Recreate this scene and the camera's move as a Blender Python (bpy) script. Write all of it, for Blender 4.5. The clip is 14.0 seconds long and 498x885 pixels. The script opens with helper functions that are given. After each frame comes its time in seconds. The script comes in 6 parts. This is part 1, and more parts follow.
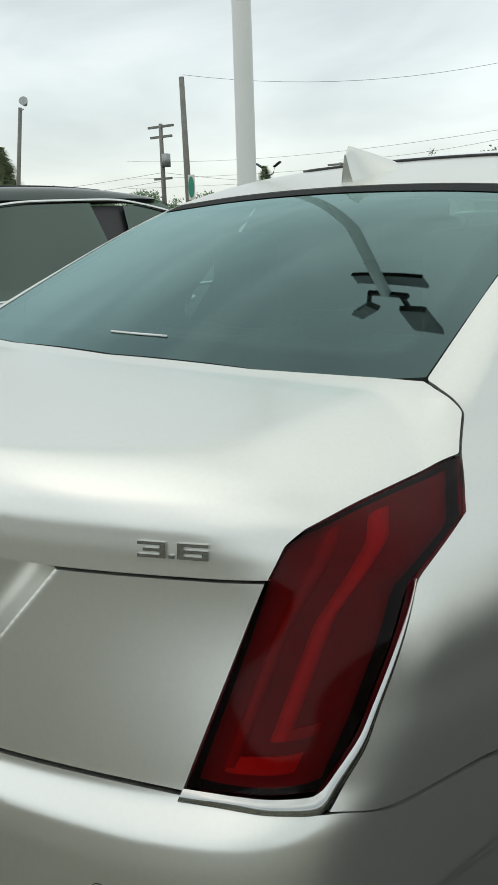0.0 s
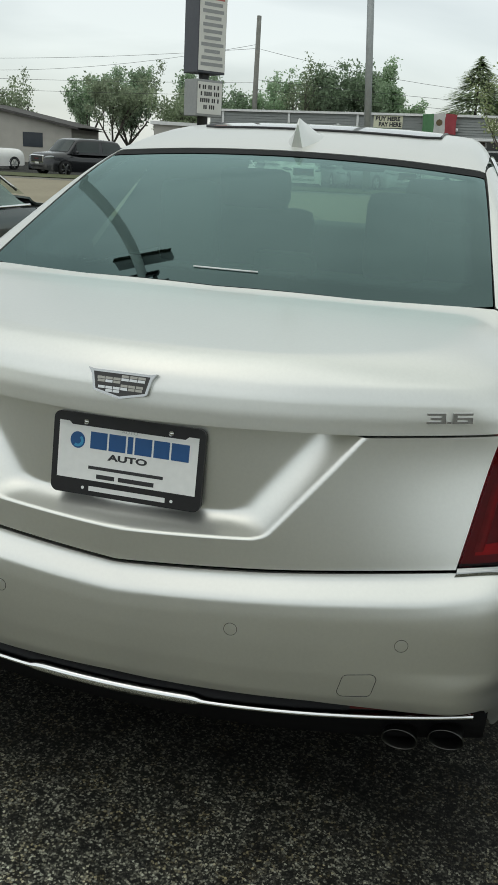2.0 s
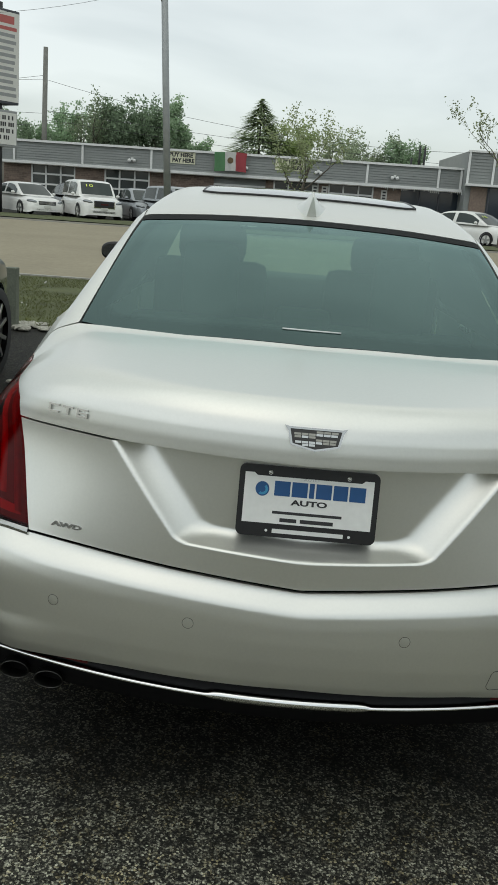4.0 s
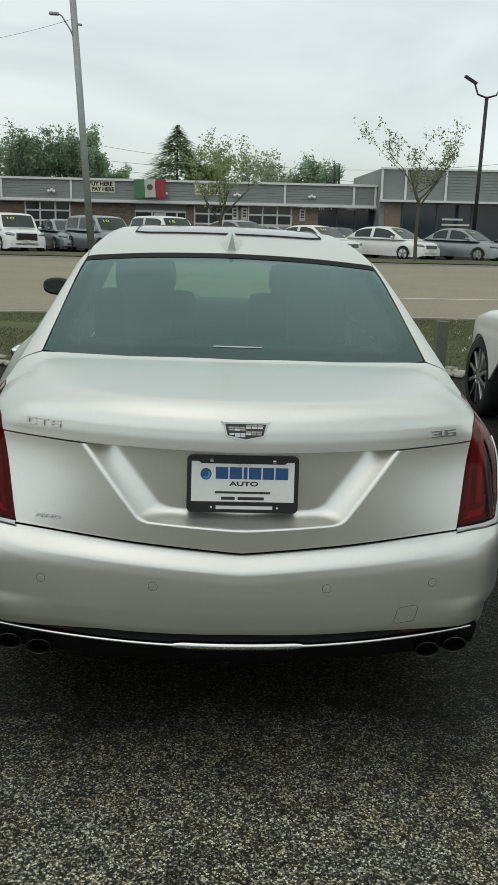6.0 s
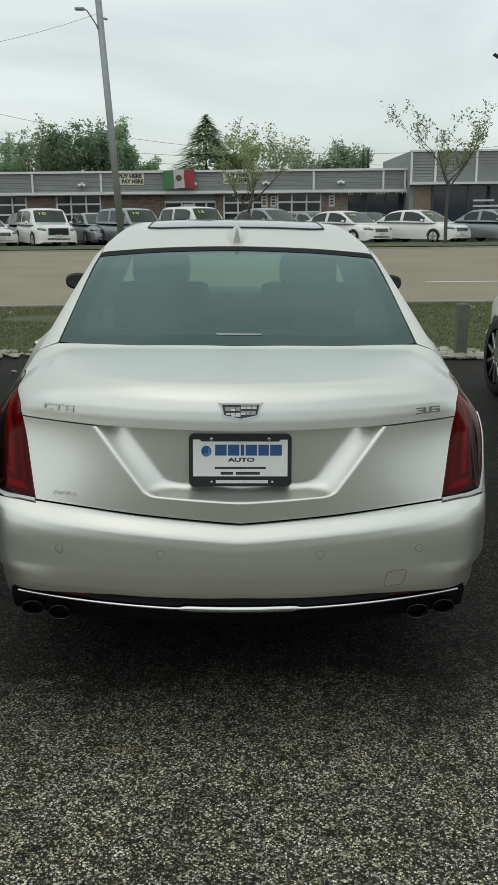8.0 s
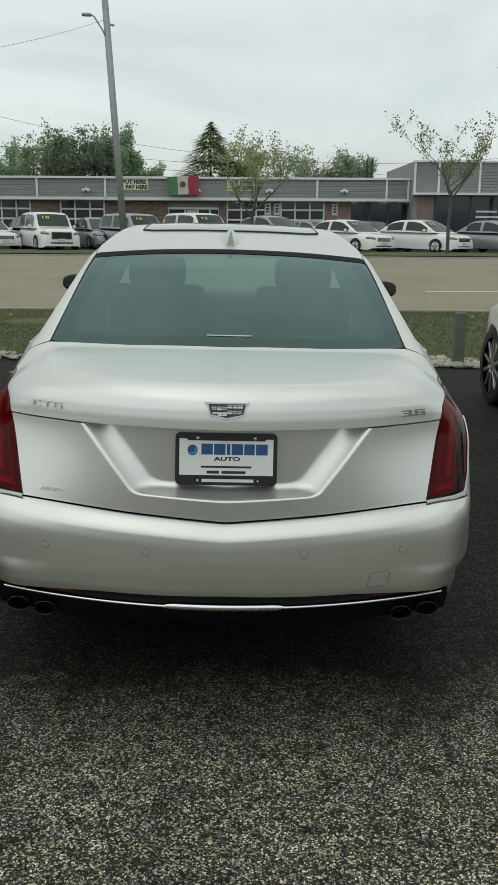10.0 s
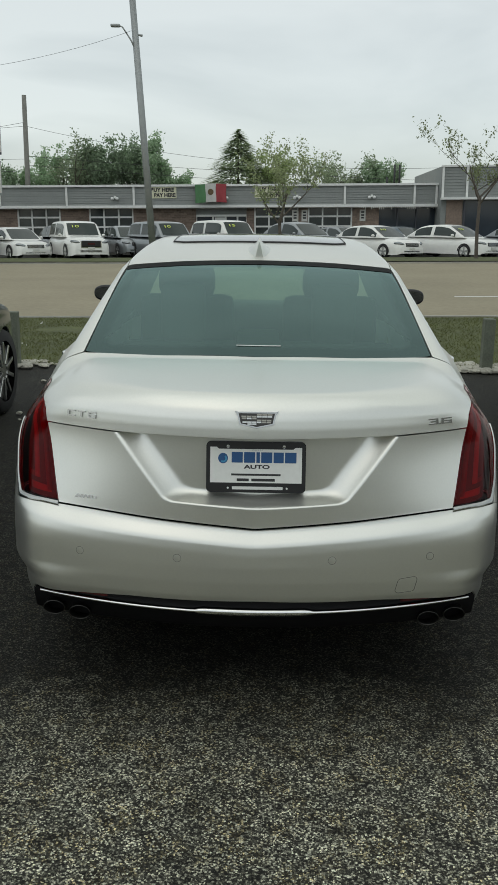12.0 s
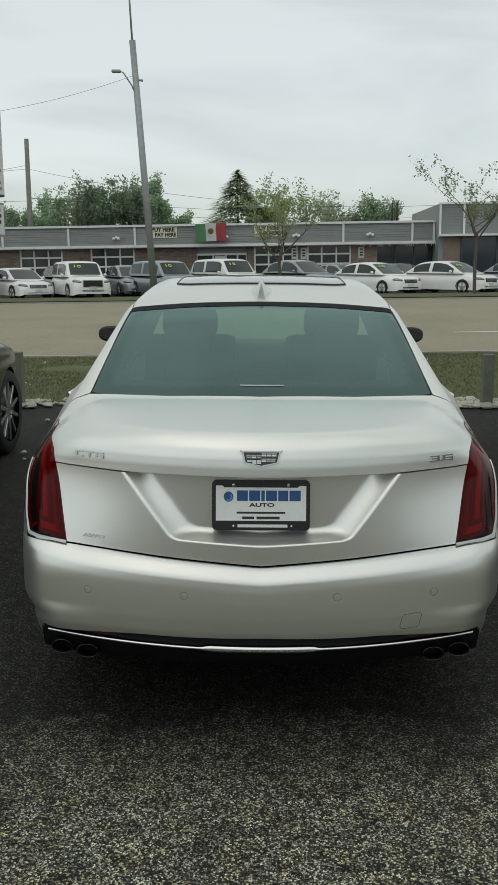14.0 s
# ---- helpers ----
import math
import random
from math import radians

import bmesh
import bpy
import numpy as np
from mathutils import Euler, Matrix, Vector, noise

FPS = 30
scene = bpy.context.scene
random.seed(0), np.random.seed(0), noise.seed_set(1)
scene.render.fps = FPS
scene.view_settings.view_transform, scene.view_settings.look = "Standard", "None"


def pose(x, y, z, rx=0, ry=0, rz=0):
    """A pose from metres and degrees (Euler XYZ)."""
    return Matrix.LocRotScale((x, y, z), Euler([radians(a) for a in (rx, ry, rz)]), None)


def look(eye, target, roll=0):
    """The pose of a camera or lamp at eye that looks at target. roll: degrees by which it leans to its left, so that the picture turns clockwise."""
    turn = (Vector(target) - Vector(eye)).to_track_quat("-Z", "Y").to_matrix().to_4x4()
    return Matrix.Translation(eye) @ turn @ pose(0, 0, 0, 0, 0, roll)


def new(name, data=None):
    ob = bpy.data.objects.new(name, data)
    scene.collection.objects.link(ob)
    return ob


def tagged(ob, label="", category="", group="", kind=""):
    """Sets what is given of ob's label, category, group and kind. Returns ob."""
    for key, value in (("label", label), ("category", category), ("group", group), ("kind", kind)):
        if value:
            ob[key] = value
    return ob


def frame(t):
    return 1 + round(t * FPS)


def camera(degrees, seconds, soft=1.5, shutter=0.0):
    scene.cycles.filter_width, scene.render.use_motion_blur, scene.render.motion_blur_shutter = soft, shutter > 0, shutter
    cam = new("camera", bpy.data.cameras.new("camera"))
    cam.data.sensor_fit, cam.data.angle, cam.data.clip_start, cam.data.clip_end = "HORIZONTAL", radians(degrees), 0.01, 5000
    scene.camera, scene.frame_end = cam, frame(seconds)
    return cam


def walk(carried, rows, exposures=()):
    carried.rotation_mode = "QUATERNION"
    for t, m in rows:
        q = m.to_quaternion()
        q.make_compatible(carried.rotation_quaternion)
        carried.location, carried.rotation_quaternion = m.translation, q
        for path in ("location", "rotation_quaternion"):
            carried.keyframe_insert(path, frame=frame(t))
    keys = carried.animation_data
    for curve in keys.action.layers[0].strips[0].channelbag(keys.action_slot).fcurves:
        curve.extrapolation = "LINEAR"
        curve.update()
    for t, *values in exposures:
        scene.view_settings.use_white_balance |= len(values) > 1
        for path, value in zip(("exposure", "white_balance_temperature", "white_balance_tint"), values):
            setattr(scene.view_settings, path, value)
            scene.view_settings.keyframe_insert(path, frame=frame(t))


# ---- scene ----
cam = camera(32.1, 14.0, soft=1.0)
PATH = [
    (0, (1.316, -0.578, 1.351), (0.024, 0.868, 0.862), -1.8),
    (0.2, (1.24, -0.725, 1.361), (0.132, 0.865, 0.865), 0.8),
    (0.5, (1.2, -0.903, 1.376), (0.28, 0.71, 0.632), 1.8),
    (0.8, (1.121, -1.04, 1.387), (0.254, 0.656, 0.779), 2.9),
    (1, (1.069, -1.099, 1.395), (0.257, 0.616, 0.76), 1.7),
    (1.5, (0.86, -1.318, 1.418), (0.193, 0.458, 0.784), 3.6),
    (2, (0.621, -1.503, 1.42), (0.149, 0.335, 0.787), 3.4),
    (2.2, (0.521, -1.555, 1.408), (0.117, 0.314, 0.810), 2.8),
    (2.5, (0.36, -1.572, 1.436), (0.108, 0.311, 0.811), 3.3),
    (2.7, (0.257, -1.632, 1.441), (0.04, 0.27, 0.861), 4.2),
    (5, (-0.192, -2.003, 1.522), (-0.103, -0.076, 0.992), 3.6),
    (5.5, (-0.1, -2.158, 1.53), (-0.019, -0.232, 0.998), 2.6),
    (6, (-0.146, -2.357, 1.54), (-0.014, -0.421, 1.059), 2.3),
    (6.5, (-0.098, -2.456, 1.553), (-0.021, -0.513, 1.085), 2.2),
    (7, (-0.004, -2.499, 1.551), (0.029, -0.577, 0.997), 1.6),
    (7.5, (-0.043, -2.552, 1.569), (0.004, -0.622, 1.045), 0.4),
    (10, (0.005, -2.605, 1.551), (0.053, -0.668, 1.058), 1.4),
    (10.5, (-0.087, -2.621, 1.558), (-0.065, -0.687, 1.048), 1.8),
    (11, (-0.053, -2.656, 1.562), (-0.092, -0.717, 1.072), 1.7),
    (11.5, (0.011, -2.659, 1.57), (0.025, -0.725, 1.062), 1.3),
    (12, (0.0, -2.662, 1.573), (-0.017, -0.721, 1.092), 0.8),
    (12.5, (0.002, -2.684, 1.583), (0.011, -0.735, 1.136), 0.8),
    (13, (-0.009, -2.673, 1.585), (-0.005, -0.72, 1.153), 0.8),
    (13.5, (-0.003, -2.698, 1.59), (-0.003, -0.74, 1.182), 1.0),
    (14, (-0.009, -2.709, 1.593), (-0.031, -0.75, 1.193), 0.2),
]
walk(cam, [(t, look(eye, target, roll)) for t, eye, target, roll in PATH], [(0.0, 0.24), (0.5, 0.24), (1.0, 0.14), (2.0, 0.10), (2.5, 0.10), (5.0, 0.05), (7.5, 0.0), (14.0, -0.08)])

# ---- sky and light: an overcast spring day ----
world = bpy.data.worlds.new("overcast_sky")
scene.world = world
world.use_nodes = True
wn, wl = world.node_tree.nodes, world.node_tree.links
wn.clear()
w_out = wn.new("ShaderNodeOutputWorld")
w_bg = wn.new("ShaderNodeBackground")
w_tc = wn.new("ShaderNodeTexCoord")
w_map = wn.new("ShaderNodeMapping")
w_map.inputs["Scale"].default_value = (1.0, 1.0, 3.2)
w_n1 = wn.new("ShaderNodeTexNoise")
w_n1.inputs["Scale"].default_value = 2.1
w_n1.inputs["Detail"].default_value = 5.0
w_n1.inputs["Roughness"].default_value = 0.5
w_n1.inputs["Distortion"].default_value = 0.4
w_ramp = wn.new("ShaderNodeValToRGB")
w_ramp.color_ramp.elements[0].position = 0.34
w_ramp.color_ramp.elements[0].color = (0.455, 0.490, 0.468, 1)
w_ramp.color_ramp.elements[1].position = 0.60
w_ramp.color_ramp.elements[1].color = (0.680, 0.714, 0.678, 1)
w_sky = wn.new("ShaderNodeTexSky")
w_sky.sky_type, w_sky.sun_disc = "NISHITA", False
w_sky.sun_elevation, w_sky.sun_rotation = radians(55), radians(207)
w_mix = wn.new("ShaderNodeMix")
w_mix.data_type = "RGBA"
w_mix.inputs[0].default_value = 0.97
w_sep, w_up, w_tint = wn.new("ShaderNodeSeparateXYZ"), wn.new("ShaderNodeMapRange"), wn.new("ShaderNodeMix")
w_up.inputs["From Min"].default_value, w_up.inputs["From Max"].default_value = 0.50, 0.95
w_tint.data_type, w_tint.blend_type = "RGBA", "MULTIPLY"
w_tint.inputs[7].default_value = (1.265, 1.255, 1.205, 1)
w_bg.inputs["Strength"].default_value = 1.03
wl.new(w_tc.outputs["Generated"], w_map.inputs["Vector"])
wl.new(w_map.outputs["Vector"], w_n1.inputs["Vector"])
wl.new(w_n1.outputs["Fac"], w_ramp.inputs["Fac"])
wl.new(w_sky.outputs["Color"], w_mix.inputs[6])
wl.new(w_ramp.outputs["Color"], w_mix.inputs[7])
wl.new(w_tc.outputs["Generated"], w_sep.inputs[0])
wl.new(w_sep.outputs["Z"], w_up.inputs["Value"])
wl.new(w_up.outputs["Result"], w_tint.inputs[0])
wl.new(w_mix.outputs[2], w_tint.inputs[6])
wl.new(w_tint.outputs[2], w_bg.inputs["Color"])
wl.new(w_bg.outputs["Background"], w_out.inputs["Surface"])

sun_data = bpy.data.lights.new("sun", "SUN")
sun_data.energy, sun_data.angle, sun_data.color = 0.22, radians(90), (1.0, 0.97, 0.92)
sun = new("sun", sun_data)
sun.matrix_world = look((-8, -16, 26), (0, 0, 0))

# ---- materials ----
def material(name, base, rough=0.5, metal=0.0, vary=0.12, scale=6.0, fine=60.0, bump=0.0, bump_scale=80.0, coat=0.0, spec=0.5, island=False):
    """A principled surface with stains at one scale, grain at another, and fine relief."""
    m = bpy.data.materials.new(name)
    m.use_nodes = True
    n, l = m.node_tree.nodes, m.node_tree.links
    p = n["Principled BSDF"]
    p.inputs["Roughness"].default_value, p.inputs["Metallic"].default_value = rough, metal
    p.inputs["Specular IOR Level"].default_value = spec
    p.inputs["Coat Weight"].default_value, p.inputs["Coat Roughness"].default_value = coat, 0.06
    tc = n.new("ShaderNodeTexCoord")
    big, small = n.new("ShaderNodeTexNoise"), n.new("ShaderNodeTexNoise")
    for t, s in ((big, scale), (small, fine)):
        t.inputs["Scale"].default_value, t.inputs["Detail"].default_value = s, 4.0
        l.new(tc.outputs["Object"], t.inputs["Vector"])
    add = n.new("ShaderNodeMath")
    add.operation = "ADD"
    l.new(big.outputs["Fac"], add.inputs[0])
    l.new(small.outputs["Fac"], add.inputs[1])
    ramp = n.new("ShaderNodeMapRange")
    ramp.inputs["From Min"].default_value, ramp.inputs["From Max"].default_value = 0.65, 1.35
    ramp.inputs["To Min"].default_value, ramp.inputs["To Max"].default_value = 1 - vary, 1 + vary
    l.new(add.outputs[0], ramp.inputs["Value"])
    mul = n.new("ShaderNodeVectorMath")
    mul.operation = "SCALE"
    mul.inputs[0].default_value = base
    last = ramp.outputs["Result"]
    if island:
        info, geo, both = n.new("ShaderNodeObjectInfo"), n.new("ShaderNodeNewGeometry"), n.new("ShaderNodeMath")
        l.new(info.outputs["Random"], both.inputs[0])
        l.new(geo.outputs["Random Per Island"], both.inputs[1])
        each = n.new("ShaderNodeMapRange")
        each.inputs["From Max"].default_value = 2.0
        each.inputs["To Min"].default_value, each.inputs["To Max"].default_value = 0.55, 1.45
        l.new(both.outputs[0], each.inputs["Value"])
        prod = n.new("ShaderNodeMath")
        prod.operation = "MULTIPLY"
        l.new(last, prod.inputs[0])
        l.new(each.outputs["Result"], prod.inputs[1])
        last = prod.outputs[0]
    l.new(last, mul.inputs["Scale"])
    l.new(mul.outputs["Vector"], p.inputs["Base Color"])
    if bump:
        b, bn = n.new("ShaderNodeBump"), n.new("ShaderNodeTexNoise")
        bn.inputs["Scale"].default_value, bn.inputs["Detail"].default_value = bump_scale, 5.0
        l.new(tc.outputs["Object"], bn.inputs["Vector"])
        b.inputs["Strength"].default_value, b.inputs["Distance"].default_value = 0.6, bump
        l.new(bn.outputs["Fac"], b.inputs["Height"])
        l.new(b.outputs["Normal"], p.inputs["Normal"])
    return m


def glass_material(name, tint, gloss=1.5, rough=0.015, sheen=(0.86, 0.96, 0.91), border=None):
    """A thin tinted pane: what lies behind shows through, and the sky mirrors in it by Fresnel."""
    m = bpy.data.materials.new(name)
    m.use_nodes = True
    n, l = m.node_tree.nodes, m.node_tree.links
    n.remove(n["Principled BSDF"])
    clear, shine, mix, fres = n.new("ShaderNodeBsdfTransparent"), n.new("ShaderNodeBsdfGlossy"), n.new("ShaderNodeMixShader"), n.new("ShaderNodeFresnel")
    clear.inputs["Color"].default_value = (*tint, 1)
    shine.inputs["Roughness"].default_value = rough
    shine.inputs["Color"].default_value = (*sheen, 1)
    fres.inputs["IOR"].default_value = gloss
    if border:
        dots, tone, ior = n.new("ShaderNodeAttribute"), n.new("ShaderNodeMix"), n.new("ShaderNodeMapRange")
        dots.attribute_name = "dot_density"
        tone.data_type = "RGBA"
        tone.inputs[6].default_value, tone.inputs[7].default_value = (*tint, 1), (*border[0], 1)
        ior.inputs["To Min"].default_value, ior.inputs["To Max"].default_value = gloss, border[1]
        l.new(dots.outputs["Fac"], tone.inputs[0])
        l.new(dots.outputs["Fac"], ior.inputs["Value"])
        l.new(tone.outputs[2], clear.inputs["Color"])
        l.new(ior.outputs["Result"], fres.inputs["IOR"])
    twice, plus, both = n.new("ShaderNodeMath"), n.new("ShaderNodeMath"), n.new("ShaderNodeMath")
    twice.operation, plus.operation, both.operation = "MULTIPLY", "ADD", "DIVIDE"
    twice.inputs[1].default_value, plus.inputs[1].default_value = 2.0, 1.0
    l.new(fres.outputs[0], twice.inputs[0])
    l.new(fres.outputs[0], plus.inputs[0])
    l.new(twice.outputs[0], both.inputs[0])
    l.new(plus.outputs[0], both.inputs[1])
    l.new(both.outputs[0], mix.inputs[0])
    l.new(clear.outputs[0], mix.inputs[1])
    l.new(shine.outputs[0], mix.inputs[2])
    l.new(mix.outputs[0], n["Material Output"].inputs["Surface"])
    return m


def leaf_material(name, base):
    """Thin leaves: they scatter light on the lit side and let some of it through."""
    m = material(name, base, 0.65, 0.0, 0.25, scale=0.5, fine=4.0, island=True)
    n, l = m.node_tree.nodes, m.node_tree.links
    p = n["Principled BSDF"]
    through_light, mix = n.new("ShaderNodeBsdfTranslucent"), n.new("ShaderNodeMixShader")
    l.new(p.inputs["Base Color"].links[0].from_socket, through_light.inputs["Color"])
    mix.inputs[0].default_value = 0.55
    l.new(p.outputs[0], mix.inputs[1])
    l.new(through_light.outputs[0], mix.inputs[2])
    l.new(mix.outputs[0], n["Material Output"].inputs["Surface"])
    return m


def aggregate_material(name):
    """Worn asphalt: dark binder with pale, dark and rusty stones showing, and bald patches."""
    m = bpy.data.materials.new(name)
    m.use_nodes = True
    n, l = m.node_tree.nodes, m.node_tree.links
    p = n["Principled BSDF"]
    tc = n.new("ShaderNodeTexCoord")

    def noise_tex(scale, detail, rough=0.5):
        t = n.new("ShaderNodeTexNoise")
        t.inputs["Scale"].default_value, t.inputs["Detail"].default_value, t.inputs["Roughness"].default_value = scale, detail, rough
        l.new(tc.outputs["Object"], t.inputs["Vector"])
        return t

    def ranged(socket, a, b, c, d):
        r = n.new("ShaderNodeMapRange")
        for k, v in (("From Min", a), ("From Max", b), ("To Min", c), ("To Max", d)):
            r.inputs[k].default_value = v
        l.new(socket, r.inputs["Value"])
        return r.outputs["Result"]

    def times(a, b):
        k = n.new("ShaderNodeMath")
        k.operation = "MULTIPLY"
        l.new(a, k.inputs[0])
        l.new(b, k.inputs[1])
        return k.outputs[0]

    # chips with a broken outline: cells read at places shaken by a fine noise
    shake = noise_tex(280.0, 2.0)
    off, add = n.new("ShaderNodeVectorMath"), n.new("ShaderNodeVectorMath")
    off.operation, add.operation = "MULTIPLY_ADD", "ADD"
    off.inputs[1].default_value, off.inputs[2].default_value = (0.007, 0.007, 0.007), (-0.0035, -0.0035, -0.0035)
    l.new(shake.outputs["Color"], off.inputs[0])
    l.new(tc.outputs["Object"], add.inputs[0])
    l.new(off.outputs[0], add.inputs[1])
    chips = n.new("ShaderNodeTexVoronoi")
    chips.inputs["Scale"].default_value = 190.0
    l.new(add.outputs[0], chips.inputs["Vector"])
    sep = n.new("ShaderNodeSeparateColor")
    l.new(chips.outputs["Color"], sep.inputs["Color"])
    tone = n.new("ShaderNodeValToRGB")
    e = tone.color_ramp.elements
    e[0].position, e[0].color = 0.0, (0.016, 0.016, 0.014, 1)
    e[1].position, e[1].color = 1.0, (0.90, 0.905, 0.72, 1)
    for pos, c in ((0.36, (0.042, 0.042, 0.034, 1)), (0.60, (0.128, 0.128, 0.101, 1)), (0.80, (0.43, 0.43, 0.34, 1))):
        k = e.new(pos)
        k.color = c
    l.new(sep.outputs["Red"], tone.inputs["Fac"])
    rust = n.new("ShaderNodeMix")
    rust.data_type, rust.blend_type = "RGBA", "MULTIPLY"
    rust.inputs[7].default_value = (1.0, 0.86, 0.60, 1)
    rust_patch = noise_tex(9.0, 3.0)
    l.new(times(ranged(sep.outputs["Blue"], 0.40, 0.8, 0.0, 1.0), ranged(rust_patch.outputs["Fac"], 0.44, 0.60, 0.15, 1.0)), rust.inputs[0])
    l.new(tone.outputs["Color"], rust.inputs[6])
    gap = ranged(chips.outputs["Distance"], 0.75, 0.35, 0.35, 1.0)
    bald = ranged(noise_tex(15.0, 5.0, 0.62).outputs["Fac"], 0.36, 0.52, 0.40, 1.0)
    broad = ranged(noise_tex(1.6, 5.0).outputs["Fac"], 0.30, 0.66, 0.72, 1.12)
    col = n.new("ShaderNodeVectorMath")
    col.operation = "SCALE"
    l.new(rust.outputs[2], col.inputs[0])
    # dark stalls, with the shade under the cars put into the colour; paler aisle
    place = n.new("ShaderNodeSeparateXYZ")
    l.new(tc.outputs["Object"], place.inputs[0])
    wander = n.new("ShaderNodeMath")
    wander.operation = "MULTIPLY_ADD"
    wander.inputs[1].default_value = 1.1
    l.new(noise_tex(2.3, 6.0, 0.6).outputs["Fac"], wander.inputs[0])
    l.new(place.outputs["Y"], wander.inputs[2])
    stall_shade = ranged(wander.outputs[0], 0.22, 0.75, 0.94, 0.15)
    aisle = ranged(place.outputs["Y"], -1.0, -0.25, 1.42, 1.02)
    l.new(times(times(times(times(gap, bald), broad), stall_shade), aisle), col.inputs["Scale"])
    l.new(col.outputs["Vector"], p.inputs["Base Color"])
    p.inputs["Roughness"].default_value = 0.8
    p.inputs["Specular IOR Level"].default_value = 0.25
    b = n.new("ShaderNodeBump")
    b.inputs["Strength"].default_value, b.inputs["Distance"].default_value = 0.9, 0.005
    l.new(sep.outputs["Green"], b.inputs["Height"])
    l.new(b.outputs["Normal"], p.inputs["Normal"])
    return m


def metallic_paint(name, base, metal=0.75, rough=0.34, coat=0.6):
    """Metallic car paint: flakes, clear coat, and a thin uneven film of dust and dried rain."""
    m = material(name, base, rough, metal, vary=0.025, scale=2.2, fine=150.0, coat=coat)
    n, l = m.node_tree.nodes, m.node_tree.links
    p = n["Principled BSDF"]
    tc, film, r = n.new("ShaderNodeTexCoord"), n.new("ShaderNodeTexNoise"), n.new("ShaderNodeMapRange")
    film.inputs["Scale"].default_value, film.inputs["Detail"].default_value = 4.0, 3.0
    l.new(tc.outputs["Object"], film.inputs["Vector"])
    r.inputs["From Min"].default_value, r.inputs["From Max"].default_value = 0.3, 0.7
    r.inputs["To Min"].default_value, r.inputs["To Max"].default_value = rough - 0.012, rough + 0.012
    l.new(film.outputs["Fac"], r.inputs["Value"])
    l.new(r.outputs["Result"], p.inputs["Roughness"])
    return m


SILVER = metallic_paint("silver_paint", (0.77, 0.775, 0.727), 0.88, 0.32, 0.20)
WHITE = material("white_paint", (0.84, 0.84, 0.80), 0.3, 0.0, 0.04, coat=0.6)
GREY_PAINT = metallic_paint("grey_paint", (0.30, 0.32, 0.33))
DARK_PAINT = metallic_paint("dark_green_paint", (0.032, 0.052, 0.047), 0.5, 0.28)
BLACK_PAINT = metallic_paint("black_paint", (0.015, 0.016, 0.018), 0.1, 0.25)
BLUE_PAINT = metallic_paint("blue_grey_paint", (0.10, 0.13, 0.16))
CHROME = material("chrome", (0.78, 0.79, 0.78), 0.09, 1.0, 0.04)
BRUSHED = material("satin_metal", (0.55, 0.56, 0.55), 0.28, 1.0, 0.08)
BLACK_TRIM = material("black_plastic", (0.012, 0.012, 0.013), 0.42, 0.0, 0.2, bump=0.0006, bump_scale=400)
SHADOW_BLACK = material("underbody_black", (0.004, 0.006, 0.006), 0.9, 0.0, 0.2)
RUBBER = material("tyre_rubber", (0.018, 0.018, 0.018), 0.8, 0.0, 0.25, bump=0.001, bump_scale=160)
GLASS = glass_material("tinted_window_glass", (0.27, 0.41, 0.34), 1.54, sheen=(0.67, 0.97, 0.95))
FRIT = glass_material("black_ceramic_border", (0.27, 0.41, 0.34), 1.54, sheen=(0.67, 0.97, 0.95), border=((0.02, 0.03, 0.03), 1.48))
SIDE_GLASS = glass_material("dark_window_glass", (0.12, 0.18, 0.15), 1.6, sheen=(0.74, 0.94, 0.85))
WINDSCREEN = glass_material("windscreen_glass", (0.88, 0.97, 0.90), 1.25)
ROOF_GLASS = material("sunroof_glass", (0.02, 0.024, 0.025), 0.05, 0.0, 0.1, coat=0.5)
LENS = glass_material("red_lamp_lens", (0.62, 0.06, 0.09), 1.17, 0.06, (1.0, 0.88, 0.88))
LAMP_BLACK = material("lamp_housing_black", (0.13, 0.012, 0.016), 0.25, 0.0, 0.2)
LAMP_RED = material("red_light_guide", (0.54, 0.020, 0.036), 0.28, 0.0, 0.15, scale=14, coat=0.4)
LAMP_MID = material("red_reflector", (0.30, 0.012, 0.024), 0.35, 0.0, 0.2, scale=16)
REFLECTOR_RED = material("dark_reflector_red", (0.07, 0.005, 0.007), 0.2, 0.0, 0.2, scale=18)
VALANCE_BLACK = material("valance_black", (0.005, 0.005, 0.006), 0.5, 0.0, 0.2, spec=0.2)
PIPE_STEEL = material("sooty_pipe_steel", (0.11, 0.11, 0.105), 0.3, 1.0, 0.2)
TRIM_CHROME = material("trim_chrome", (0.46, 0.47, 0.46), 0.14, 1.0, 0.06)
BADGE_CHROME = material("badge_chrome", (0.44, 0.44, 0.43), 0.12, 1.0, 0.08)
FLOOD_GREY = material("floodlight_housing", (0.24, 0.25, 0.25), 0.5, 0.0, 0.15)
MIRROR_GLASS = material("dimming_mirror_glass", (0.16, 0.17, 0.19), 0.04, 1.0, 0.05)
LAMP_DEEP = material("deep_red_reflector", (0.15, 0.008, 0.017), 0.3, 0.0, 0.2, scale=18)
INTERIOR = material("dark_grey_upholstery", (0.05, 0.054, 0.052), 0.8, 0.0, 0.25, bump=0.0005, bump_scale=120)
LINER = material("grey_headliner", (0.20, 0.21, 0.20), 0.9, 0.0, 0.1)
PLATE_WHITE = material("plate_white", (0.82, 0.83, 0.80), 0.4, 0.0, 0.05)
PLATE_BLUE = material("plate_blue", (0.018, 0.09, 0.25), 0.4, 0.0, 0.05)
